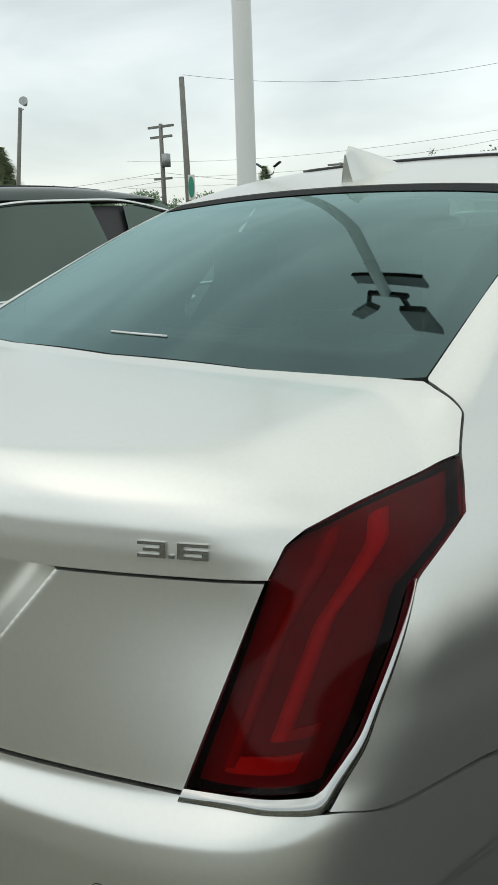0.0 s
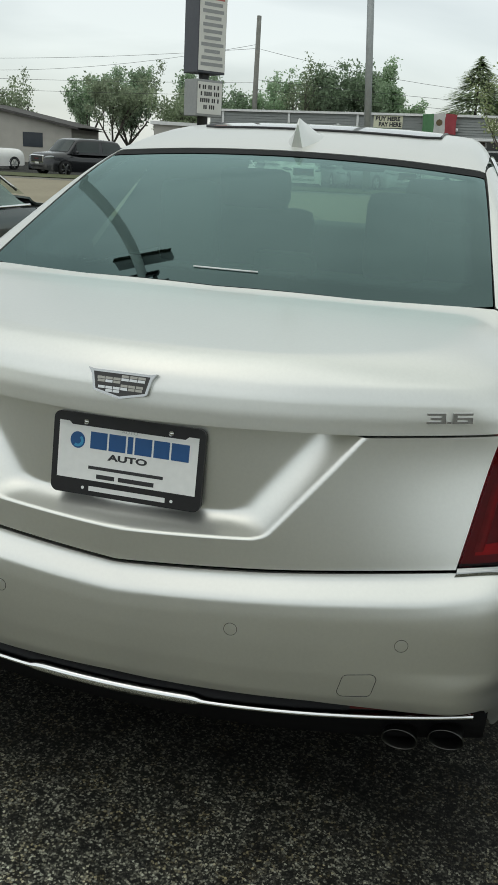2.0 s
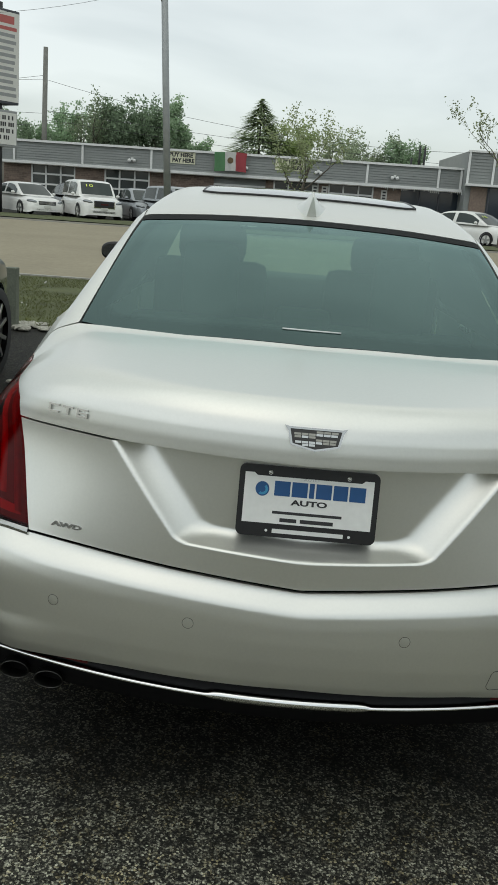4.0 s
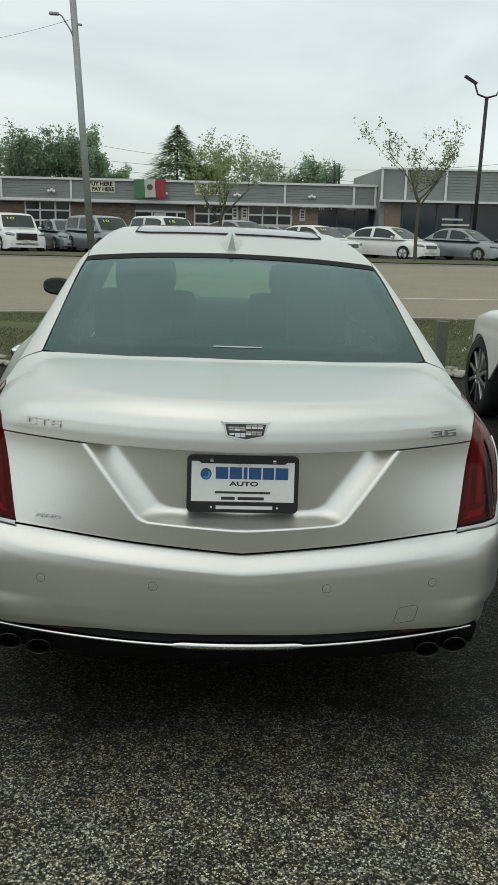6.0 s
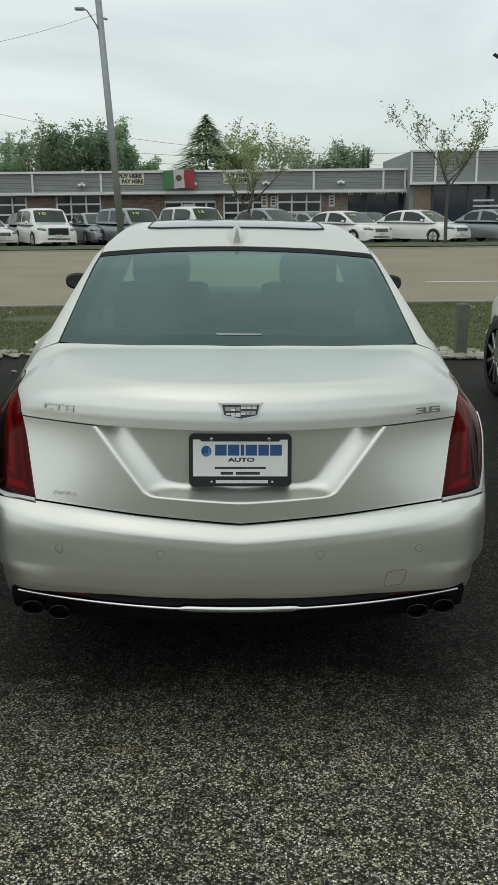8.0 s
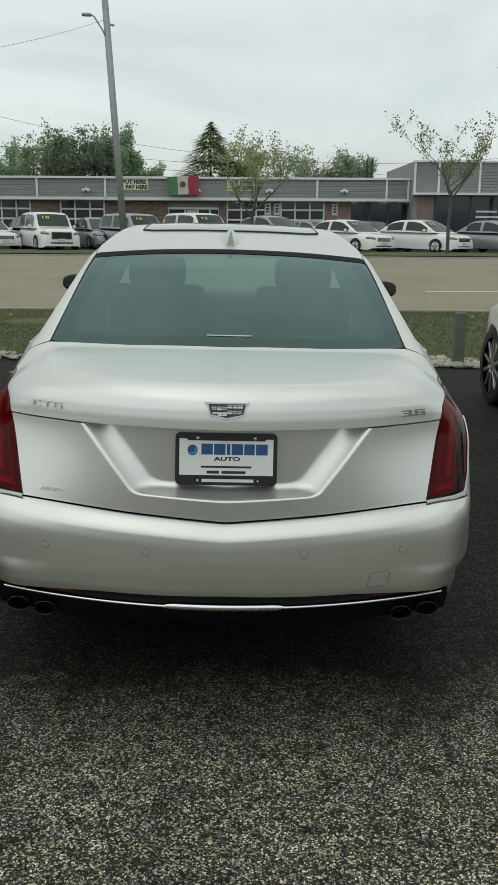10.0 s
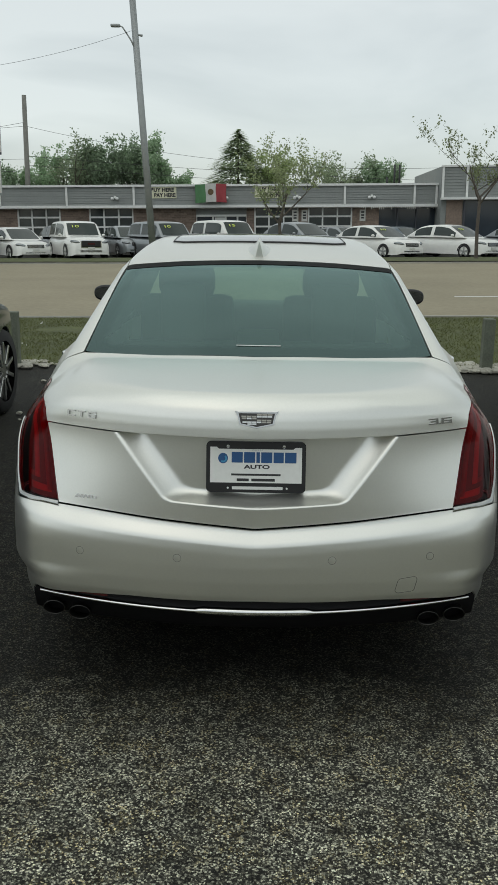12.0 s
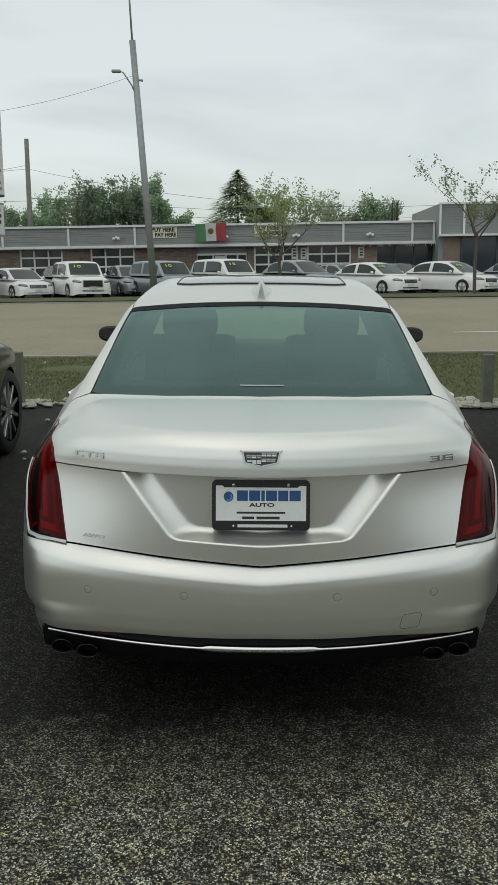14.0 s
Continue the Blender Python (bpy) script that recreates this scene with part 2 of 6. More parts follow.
PLATE_LIGHT_BLUE = material("plate_light_blue", (0.06, 0.30, 0.52), 0.4, 0.0, 0.1)
INK = material("black_ink", (0.03, 0.03, 0.032), 0.5, 0.0, 0.1)
INK_WHITE = material("white_ink", (0.75, 0.76, 0.74), 0.5, 0.0, 0.05)
EMBLEM_GREY = material("emblem_grey_enamel", (0.05, 0.048, 0.046), 0.25, 0.6, 0.1)
EMBLEM_TAN = material("emblem_pale_enamel", (0.34, 0.33, 0.29), 0.25, 0.6, 0.1)
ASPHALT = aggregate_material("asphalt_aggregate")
ROAD = material("road_concrete", (0.285, 0.250, 0.170), 0.85, 0.0, 0.16, scale=0.35, fine=9.0, bump=0.002)
GRASS_SOIL = material("grass_soil", (0.085, 0.098, 0.036), 0.95, 0.0, 0.45, scale=1.6, fine=24.0, bump=0.01, bump_scale=30)
BLADE = leaf_material("grass_blades", (0.105, 0.115, 0.035))
KERB = material("kerb_concrete", (0.36, 0.35, 0.31), 0.85, 0.0, 0.2, scale=2, fine=30, bump=0.003)
STONE = material("pale_rubble", (0.33, 0.32, 0.27), 0.85, 0.0, 0.3, scale=9, fine=60, bump=0.006, bump_scale=30, island=True)
TIMBER = material("weathered_timber", (0.13, 0.145, 0.11), 0.85, 0.0, 0.3, scale=7, fine=70, bump=0.003, bump_scale=40)
POLE_WOOD = material("utility_pole_wood", (0.20, 0.20, 0.18), 0.85, 0.0, 0.25, scale=3, fine=30, bump=0.004)
POLE_WHITE = material("white_painted_steel", (0.84, 0.85, 0.82), 0.45, 0.0, 0.03, scale=2.5)
POLE_GREY = material("galvanised_steel", (0.33, 0.35, 0.35), 0.5, 0.5, 0.12)
DARK_STEEL = material("dark_steel", (0.035, 0.036, 0.038), 0.5, 0.3, 0.15)
SIDING = material("grey_siding", (0.27, 0.288, 0.278), 0.75, 0.0, 0.1, scale=1.2, fine=14)
TRIM_WHITE = material("white_trim", (0.78, 0.79, 0.77), 0.6, 0.0, 0.08)
BRICK = material("brown_brick", (0.235, 0.18, 0.145), 0.9, 0.0, 0.25, scale=1.5, fine=9.0, bump=0.006, bump_scale=14, island=True)
REAR_WALL = material("grey_block_wall", (0.44, 0.44, 0.41), 0.85, 0.0, 0.15, scale=1.2, fine=12)
PALE_WALL = material("pale_render", (0.48, 0.46, 0.41), 0.85, 0.0, 0.12, scale=1)
ROOFING = material("dark_roofing", (0.09, 0.085, 0.08), 0.9, 0.0, 0.2, scale=1.5, fine=12)
CAR_GLASS = material("parked_car_glass", (0.03, 0.042, 0.038), 0.08, 0.0, 0.3, scale=0.9)
SHOP_GLASS = material("dark_shop_glass", (0.028, 0.04, 0.055), 0.08, 0.0, 0.3, scale=0.7)
DOOR_GLASS = material("garage_pane", (0.045, 0.055, 0.055), 0.08, 0.0, 0.5, scale=0.9)
ORANGE_WALL = material("orange_red_wall", (0.42, 0.11, 0.05), 0.8, 0.0, 0.1)
FLAG_GREEN = material("flag_green", (0.09, 0.22, 0.10), 0.8, 0.0, 0.12)
FLAG_WHITE = material("flag_white", (0.56, 0.56, 0.53), 0.8, 0.0, 0.08)
FLAG_RED = material("flag_red", (0.34, 0.055, 0.065), 0.8, 0.0, 0.12)
FLAG_BROWN = material("flag_emblem_brown", (0.14, 0.10, 0.05), 0.8, 0.0, 0.2)
YELLOW_GREEN = material("windscreen_marker", (0.74, 0.86, 0.16), 0.6, 0.0, 0.05)
SIGN_CREAM = material("banner_cream", (0.70, 0.70, 0.52), 0.7, 0.0, 0.08)
SIGN_FACE = material("sign_face", (0.66, 0.66, 0.62), 0.5, 0.0, 0.08, scale=2)
SIGN_GREY = material("sign_box_grey", (0.30, 0.31, 0.31), 0.55, 0.0, 0.1)
SIGN_NAVY = material("sign_box_dark", (0.065, 0.07, 0.085), 0.5, 0.1, 0.1)
SIGN_RED = material("sign_red_ink", (0.45, 0.12, 0.11), 0.6, 0.0, 0.1)
SIGN_GREEN = material("street_banner_green", (0.02, 0.24, 0.17), 0.6, 0.0, 0.15)
BARK = material("bark", (0.11, 0.095, 0.08), 0.95, 0.0, 0.25, scale=6, fine=40, bump=0.006, bump_scale=30)
LEAF = leaf_material("spring_leaves", (0.33, 0.40, 0.18))
YOUNG_LEAF = leaf_material("young_olive_leaves", (0.31, 0.36, 0.19))
LEAF_DARK = leaf_material("woodland_leaves", (0.36, 0.47, 0.31))
LEAF_GREY = leaf_material("budding_leaves", (0.31, 0.37, 0.24))
NEEDLE = leaf_material("conifer_needles", (0.42, 0.49, 0.32))
BALLOON_ORANGE = material("orange_balloon", (0.75, 0.17, 0.07), 0.25, 0.0, 0.05)
BALLOON_YELLOW = material("yellow_balloon", (0.75, 0.58, 0.10), 0.25, 0.0, 0.05)
BALLOON_PINK = material("pink_balloon", (0.75, 0.38, 0.34), 0.25, 0.0, 0.05)
HEADLIGHT = material("clear_headlight", (0.30, 0.32, 0.33), 0.10, 0.6, 0.2, scale=20)


# ---- building helpers ----
def thing(name, label, category, group="", at=(0, 0, 0), turn=0.0):
    ob = new(name)
    ob.empty_display_size = 0.1
    ob.matrix_basis = pose(*at, 0, 0, turn)
    return tagged(ob, label, category, group)


def link(name, verts, faces, mat, parent=None, label="", smooth=False):
    used = sorted({i for g in faces for i in g})
    if len(used) < len(verts):
        place = {i: k for k, i in enumerate(used)}
        verts, faces = [verts[i] for i in used], [tuple(place[i] for i in g) for g in faces]
    me = bpy.data.meshes.new(name)
    me.from_pydata([tuple(v) for v in verts], [], faces)
    me.materials.append(mat)
    if smooth:
        me.polygons.foreach_set("use_smooth", [True] * len(me.polygons))
    me.update()
    ob = new(name, me)
    ob.parent = parent
    if label:
        tagged(ob, label)
    return ob


def part(name, bm, mat, parent=None, label="", smooth=False):
    bmesh.ops.recalc_face_normals(bm, faces=bm.faces)
    me = bpy.data.meshes.new(name)
    bm.to_mesh(me)
    bm.free()
    me.materials.append(mat)
    if smooth:
        me.polygons.foreach_set("use_smooth", [True] * len(me.polygons))
    ob = new(name, me)
    ob.parent = parent
    if label:
        tagged(ob, label)
    return ob


def add_box(bm, x0, x1, y0, y1, z0, z1, bevel=0.0, m=None):
    made = bmesh.ops.create_cube(bm, size=1.0)["verts"]
    for v in made:
        v.co = Vector(((x0 + x1) / 2 + v.co.x * (x1 - x0), (y0 + y1) / 2 + v.co.y * (y1 - y0), (z0 + z1) / 2 + v.co.z * (z1 - z0)))
    if bevel:
        edges = list({e for v in made for e in v.link_edges})
        made = bmesh.ops.bevel(bm, geom=edges, offset=bevel, segments=2, profile=0.6, affect="EDGES")["verts"]
    if m is not None:
        bmesh.ops.transform(bm, matrix=m, verts=[v for v in made if v.is_valid])
    return made


def box_part(name, dims, mat, parent=None, bevel=0.0, label="", m=None):
    bm = bmesh.new()
    add_box(bm, *dims, bevel=bevel, m=m)
    return part(name, bm, mat, parent, label)


def tube(points, radii, sides=12, cap=True):
    """Vertices and faces of a round tube along points with a radius at each."""
    pts = [Vector(p) for p in points]
    verts, faces = [], []
    up = Vector((0.31, 0.17, 0.93)).normalized()
    for i, p in enumerate(pts):
        d = (pts[min(i + 1, len(pts) - 1)] - pts[max(i - 1, 0)]).normalized()
        a = d.cross(up if abs(d.dot(up)) < 0.95 else Vector((1, 0, 0))).normalized()
        b = d.cross(a)
        for k in range(sides):
            w = 2 * math.pi * k / sides
            verts.append(p + radii[i] * (math.cos(w) * a + math.sin(w) * b))
    for i in range(len(pts) - 1):
        for k in range(sides):
            a, b = i * sides + k, i * sides + (k + 1) % sides
            faces.append((a, b, b + sides, a + sides))
    if cap:
        faces.append(tuple(range(sides))[::-1])
        faces.append(tuple(range((len(pts) - 1) * sides, len(pts) * sides)))
    return verts, faces


def tube_part(name, points, radii, mat, parent=None, sides=12, label=""):
    v, f = tube(points, radii, sides)
    return link(name, v, f, mat, parent, label, smooth=True)


def lathe(profile, sides=32, axis="x"):
    """A closed band of rings from (offset along the axis, radius) pairs."""
    verts, faces = [], []
    for o, r in profile:
        for k in range(sides):
            w = 2 * math.pi * k / sides
            a, b = r * math.cos(w), r * math.sin(w)
            verts.append({"x": (o, a, b), "y": (a, o, b), "z": (a, b, o)}[axis])
    for i in range(len(profile) - 1):
        for k in range(sides):
            a, b = i * sides + k, i * sides + (k + 1) % sides
            faces.append((a, b, b + sides, a + sides))
    return verts, faces


def words(name, text, size, mat, m, parent=None, depth=0.001, width=None, label="", bold=0.0):
    """Raised letters in the built-in font, centred on the pose m (x along the line, y up, z out)."""
    cu = bpy.data.curves.new(name, "FONT")
    cu.body, cu.size, cu.extrude, cu.align_x, cu.align_y = text, size, depth, "CENTER", "CENTER"
    cu.offset = bold
    tmp = new(name, cu)
    bpy.context.view_layer.update()
    me = bpy.data.meshes.new_from_object(tmp.evaluated_get(bpy.context.evaluated_depsgraph_get()))
    bpy.data.objects.remove(tmp)
    bpy.data.curves.remove(cu)
    if width:
        xs = [v.co.x for v in me.vertices]
        k = width / (max(xs) - min(xs))
        for v in me.vertices:
            v.co.x *= k
    me.transform(m)
    me.materials.clear()
    me.materials.append(mat)
    ob = new(name, me)
    ob.parent = parent
    if label:
        tagged(ob, label)
    return ob


def facing_back(x, y, z, yaw=0.0, lean=0.0):
    """A pose for flat things that face the rear (towards -y)."""
    return pose(x, y, z, 90 - lean, 0, yaw)


def ground_z(x, y):
    """The lot is level; past it the verge and the street tilt and rise a little."""
    t = min(max((y - 5.0) / 6.0, 0), 1)
    s = min(max((y - 13.0) / 22.0, 0), 1)
    lean = 0.016 * min(max(x, -40), 40)
    return t * t * (3 - 2 * t) * lean + s * s * (3 - 2 * s) * 0.2

# ---- the silver saloon: one implicit body, cut into panels ----
def smax(a, b, k):
    h = np.clip(0.5 + 0.5 * (a - b) / k, 0, 1)
    return b + (a - b) * h + k * h * (1 - h)


def smooth(x, a, b):
    t = np.clip((x - a) / (b - a), 0, 1)
    return t * t * (3 - 2 * t)


def soft_interp(x, xs, ys, w):
    return sum(np.interp(x + o * w, xs, ys) for o in (-1, -0.5, 0, 0.5, 1)) / 5


REAR_Z = (0.18, 0.30, 0.36, 0.40, 0.43, 0.48, 0.53, 0.57, 0.602, 0.638, 0.655, 0.94, 0.97, 1.00, 1.03, 1.055, 1.08)
REAR_Y = (0.04, 0.00, -0.06, -0.098, -0.1075, -0.1125, -0.1130, -0.1105, -0.1055, -0.079, -0.0765, -0.0655, -0.062, -0.056, -0.044, -0.023, 0.002)


def body_side(x, y, z):
    base = np.where(y < 1.2, 0.915 - 0.12 * np.clip((1.2 - y) / 1.2, 0, 2) ** 2, 0.915 + 0.012 * smooth(y, 1.2, 2.4))
    base = base - 0.20 * np.clip((y - 4.0) / 1.1, 0, 2) ** 2
    curl = 2.4 - 1.5 * smooth(y, 0.55, 1.3)
    base = base - curl * np.clip(z - 0.80, 0, 1) ** 2 - 0.45 * np.clip(0.45 - z, 0, 1) ** 2
    base = base - 0.034 * (1 - smooth(z, 0.435, 0.503)) * (1 - smooth(y, 0.35, 0.85))
    base = base - 0.012 * np.exp(-((z - 0.80) / 0.05) ** 2) * 0.4
    return np.abs(x) - base


def body_rear(x, y, z):
    ax = np.sqrt(x * x + 0.012**2)
    zz = z - (0.066 * ax + 0.016 * smooth(ax, 0.58, 0.80)) * smooth(z, 0.50, 0.60) * (1 - smooth(z, 0.78, 0.93))
    bow = 0.23 + 0.19 * smooth(z, 0.58, 0.96)
    flare = 0.010 * (1 - smooth(zz, 0.455, 0.503)) * smooth(ax, 0.48, 0.74)
    return soft_interp(zz, REAR_Z, REAR_Y, 0.006) - flare + bow * x * x - y


def body_top(x, y, z):
    t = soft_interp(y, (-0.2, 0.5, 0.8, 1.2, 1.7, 3.4, 4.2, 5.1), (1.053, 1.112, 1.12, 1.10, 1.06, 1.04, 0.97, 0.80), 0.1)
    return z - (t - 0.03 * x * x)


def cabin(x, y, z):
    u = np.clip((z - 1.114) / 0.33, -0.5, 1.5)
    w = 2 * u - 1
    arch_in = np.where(w < -1.12, 0.0034 + 0.05 * (w * w - 1.2544), -0.02 * (1 - w * w) * (1 + 0.3 * np.minimum(w, 1)))
    ax2 = x * x
    rear = (0.50 + 2.30 * (z - 1.114) + arch_in + np.where(ax2 < 0.4, 0.26 * ax2 - 0.212 * ax2 * ax2, 0.0701 + 0.0904 * (ax2 - 0.4))) - y
    side = np.abs(x) - (0.80 - 0.62 * (z - 1.1) - 0.11 * np.clip(1.3 - y, 0, 1) - 0.05 * np.clip(y - 2.9, 0, 2))
    u_r = np.clip((2.2 - y) / 0.95, 0, 2)
    roof = z - (1.540 - 0.107 * np.where(u_r < 1, u_r**2.5, 1 + 2.5 * (u_r - 1)) - 0.10 * np.clip((y - 2.2) / 0.95, 0, 3) ** 2 - 0.07 * x * x)
    front = y - (3.70 - 1.75 * (z - 1.03) - 0.15 * x * x)
    return smax(smax(smax(rear, roof, 0.02), smax(side, front, 0.05), 0.05), 1.0 - z, 0.02)


SEAM_BLEND = 0.03  # how softly the rear window runs into the deck


def body(p):
    x, y, z = p[:, 0], p[:, 1], p[:, 2]
    f = smax(body_rear(x, y, z), body_side(x, y, z), 0.11)
    f = smax(f, body_top(x, y, z), 0.013 + 0.065 * smooth(np.abs(x), 0.24, 0.62))
    f = smax(f, y - (5.08 - 0.28 * x * x - 0.5 * np.clip(z - 0.55, 0, 1) ** 2), 0.15)
    return -smax(-f, -cabin(x, y, z), SEAM_BLEND)


def body_normal(p):
    g, e = np.zeros_like(p), 1e-4
    for i in range(3):
        d = np.zeros(3)
        d[i] = e
        g[:, i] = (body(p + d) - body(p - d)) / (2 * e)
    return g


def on_body(p, offset=0.0, rounds=14):
    p = np.array(p, float)
    for _ in range(rounds):
        g = body_normal(p)
        step = (body(p) - offset)[:, None] * g / np.maximum((g * g).sum(1), 0.05)[:, None]
        n = np.linalg.norm(step, axis=1, keepdims=True)
        p = p - step * np.minimum(1, 0.04 / np.maximum(n, 1e-9))
    return p


def along(points, n, round_off=0):
    """n points spaced evenly along a polyline, with its corners eased."""
    p = np.array(points, float)
    d = np.r_[0, np.cumsum(np.linalg.norm(np.diff(p, axis=0), axis=1))]
    q = np.stack([np.interp(np.linspace(0, d[-1], n), d, p[:, i]) for i in range(3)], 1)
    for _ in range(round_off):
        q[1:-1] = 0.25 * q[:-2] + 0.5 * q[1:-1] + 0.25 * q[2:]
    return q


def coons(bottom, top, left, right, nu, nv, ease=3):
    b, t, l, r = along(bottom, nu, ease), along(top, nu, ease), along(left, nv, ease), along(right, nv, ease)
    u, v = np.linspace(0, 1, nu)[None, :, None], np.linspace(0, 1, nv)[:, None, None]
    g = (1 - v) * b[None] + v * t[None] + (1 - u) * l[:, None] + u * r[:, None]
    return g - ((1 - u) * (1 - v) * b[0] + u * (1 - v) * b[-1] + (1 - u) * v * t[0] + u * v * t[-1])


def shrink(g, gap):
    """Draws a grid's rim inwards by about gap metres, for the shut lines."""
    g = g.copy()
    for a, b in ((0, 1), (-1, -2)):
        d = g[b] - g[a]
        g[a] += gap * d / np.maximum(np.linalg.norm(d, axis=1, keepdims=True), 1e-6)
        d = g[:, b] - g[:, a]
        g[:, a] += gap * d / np.maximum(np.linalg.norm(d, axis=1, keepdims=True), 1e-6)
    return g


def grid_mesh(g, normals, rim=0.0, side=1):
    nv, nu = g.shape[:2]
    verts = list(g.reshape(-1, 3))
    faces = [(j * nu + i, j * nu + i + 1, (j + 1) * nu + i + 1, (j + 1) * nu + i) for j in range(nv - 1) for i in range(nu - 1)]
    if rim:
        loop = [i for i in range(nu)] + [j * nu + nu - 1 for j in range(1, nv)] + [(nv - 1) * nu + i for i in range(nu - 2, -1, -1)] + [j * nu for j in range(nv - 2, 0, -1)]
        nn = normals.reshape(-1, 3)
        base = len(verts)
        for k in loop:
            verts.append(verts[k])
            verts.append(verts[k] - rim * nn[k])
        c = len(loop)
        for i in range(c):
            a, b = base + 2 * i, base + 2 * ((i + 1) % c)
            faces.append((a, b, b + 1, a + 1))
    if side < 0:
        verts = [(-v[0], v[1], v[2]) for v in verts]
        faces = [f[::-1] for f in faces]
    return verts, faces


def unit(n):
    return n / np.maximum(np.linalg.norm(n, axis=-1, keepdims=True), 1e-9)


def panel_grid(curves, nu, nv, offset=0.0, gap=0.0, ease=3):
    g = coons(*curves, nu, nv, ease)
    p = on_body(g.reshape(-1, 3), offset).reshape(g.shape)
    if gap:
        p = shrink(p, gap)
    return p, unit(body_normal(p.reshape(-1, 3))).reshape(g.shape)


def panel(name, curves, nu, nv, mat, parent, offset=0.0, gap=0.0022, rim=0.014, label="", side=1, ease=3):
    p, n = panel_grid(curves, nu, nv, offset, gap, ease)
    v, f = grid_mesh(p, n, rim, side)
    return link(name, v, f, mat, parent, label, smooth=True)


def mirror(points):
    return [(-x, y, z) for x, y, z in points]


def full(points):
    """A curve over the whole width from its right half, which starts on the centre line."""
    return mirror(points)[:0:-1] + list(points)


car = thing("sedan", "silver metallic luxury saloon seen from behind, slightly dusty, parked on asphalt", "car")

# trunk lid: deck and spoiler above the crease, recessed face below it
crease = [(0, -0.05, 0.937), (0.443, 0.03, 0.938), (0.691, 0.148, 0.940)]
deck_side = [(0.691, 0.148, 0.940), (0.712, 0.158, 0.985), (0.724, 0.185, 1.004), (0.747, 0.490, 1.023), (0.716, 0.55, 1.065), (0.652, 0.57, 1.106)]
deck_front = [(0, 0.492, 1.111), (0.35, 0.515, 1.110), (0.652, 0.57, 1.106)]
lid = new("trunk_lid")
lid.parent = car
deck, deck_n = panel_grid((full(crease), full(deck_front), mirror(deck_side), deck_side), 121, 190, gap=0.001, ease=2)
v, f = grid_mesh(deck, deck_n, 0.014)
row = deck[0]
lip = len(v)
for q in row:
    w = 0.085 - 0.073 * float(smooth(abs(q[0]), 0.30, 0.52))
    v += [q, q + np.array((0, 0.008, -0.003)), q + np.array((0, w, -0.002))]
for i in range(len(row) - 1):
    for k in (0, 1):
        a = lip + 3 * i + k
        f.append((a, a + 1, a + 4, a + 3))
link("upper_panel", v, f, SILVER, lid, smooth=True)

lid_bottom = [(0, -0.078, 0.650), (0.30, -0.05, 0.671), (0.645, 0.036, 0.693)]
lid_side = [(0.645, 0.036, 0.693), (0.690, 0.147, 0.9385)]
face, face_n = panel_grid((full(lid_bottom), full([(0, -0.05, 0.936), (0.443, 0.03, 0.9365), (0.690, 0.147, 0.9385)]), mirror(lid_side), lid_side), 221, 90, gap=0.002, ease=2)


def recess(x, z):
    """How deep the number-plate recess is at a place on the lid's face, from 0 to 1."""
    ax = np.sqrt(x * x + 0.02**2)
    slope = (ax - 0.296) - (z - 0.745) * 0.80
    floor = (0.716 + 0.050 * ax) - z
    d = smax(slope * 0.78, floor * 1.9, 0.03)
    return 1 - (1 - np.clip(-d / 0.072, 0, 1)) ** 1.9


face[..., 1] += 0.050 * recess(face[..., 0], face[..., 2])
v, f = grid_mesh(face, face_n, 0.014)
link("lower_panel", v, f, SILVER, lid, smooth=True)

# rear bumper
bumper_top = [(0, -0.080, 0.6475), (0.30, -0.052, 0.6685), (0.636, 0.033, 0.6905), (0.70, 0.060, 0.6915), (0.785, 0.098, 0.6915), (0.812, 0.132, 0.690), (0.839, 0.204, 0.662), (0.866, 0.40, 0.642), (0.885, 0.88, 0.522)]
bumper_bottom = [(0, -0.104, 0.414), (0.40, -0.065, 0.412), (0.728, 0.052, 0.408), (0.758, 0.084, 0.335), (0.782, 0.17, 0.272), (0.81, 0.40, 0.255), (0.86, 0.83, 0.23)]
bumper_end = [(0.86, 0.83, 0.23), (0.875, 0.84, 0.38), (0.885, 0.88, 0.522)]
bumper = panel("bumper", (full(bumper_bottom), full(bumper_top), mirror(bumper_end), bumper_end), 241, 60, SILVER, car, ease=2)
for sx in (-1, 1):
    for x, z in ((0.243, 0.557), (0.575, 0.557)):
        q = on_body([(x, -0.08, z)])
        n = Vector(unit(body_normal(q))[0])
        v, f = lathe([(-0.004, 0.0132), (0.0004, 0.0132), (0.0005, 0.0123), (-0.004, 0.0123)], 28, "z")
        turn = n.to_track_quat("Z", "Y").to_matrix().to_4x4()
        v2, f2 = lathe([(0.0005, 0.0119), (0.0008, 0.010), (0.001, 0.0001)], 28, "z")
        for nm, vv, ff, mt in (("parking_sensor_ring", v, f, DARK_STEEL), ("parking_sensor", v2, f2, SILVER)):
            vv = [(sx * w.x, w.y, w.z) for w in (Matrix.Translation(q[0]) @ turn @ Vector(c) for c in vv)]
            link(nm, vv, [g[::sx] for g in ff], mt, bumper, smooth=True)
# towing-eye cover in the bumper, a fine seam with rounded corners
ring = []
for cx, cz, a0 in ((0.514, 0.478, 0), (0.470, 0.474, 90), (0.464, 0.448, 180), (0.508, 0.450, 270)):
    for k in range(6):
        w = radians(a0 + 18 * k)
        ring.append((cx + 0.012 * math.cos(w), -0.05, cz + 0.012 * math.sin(w)))
ring = on_body(ring, 0.0)
v, f = tube(list(ring) + [ring[0]], [0.0008] * 25, 6, False)
link("cover_seam", v, f, DARK_STEEL, bumper)

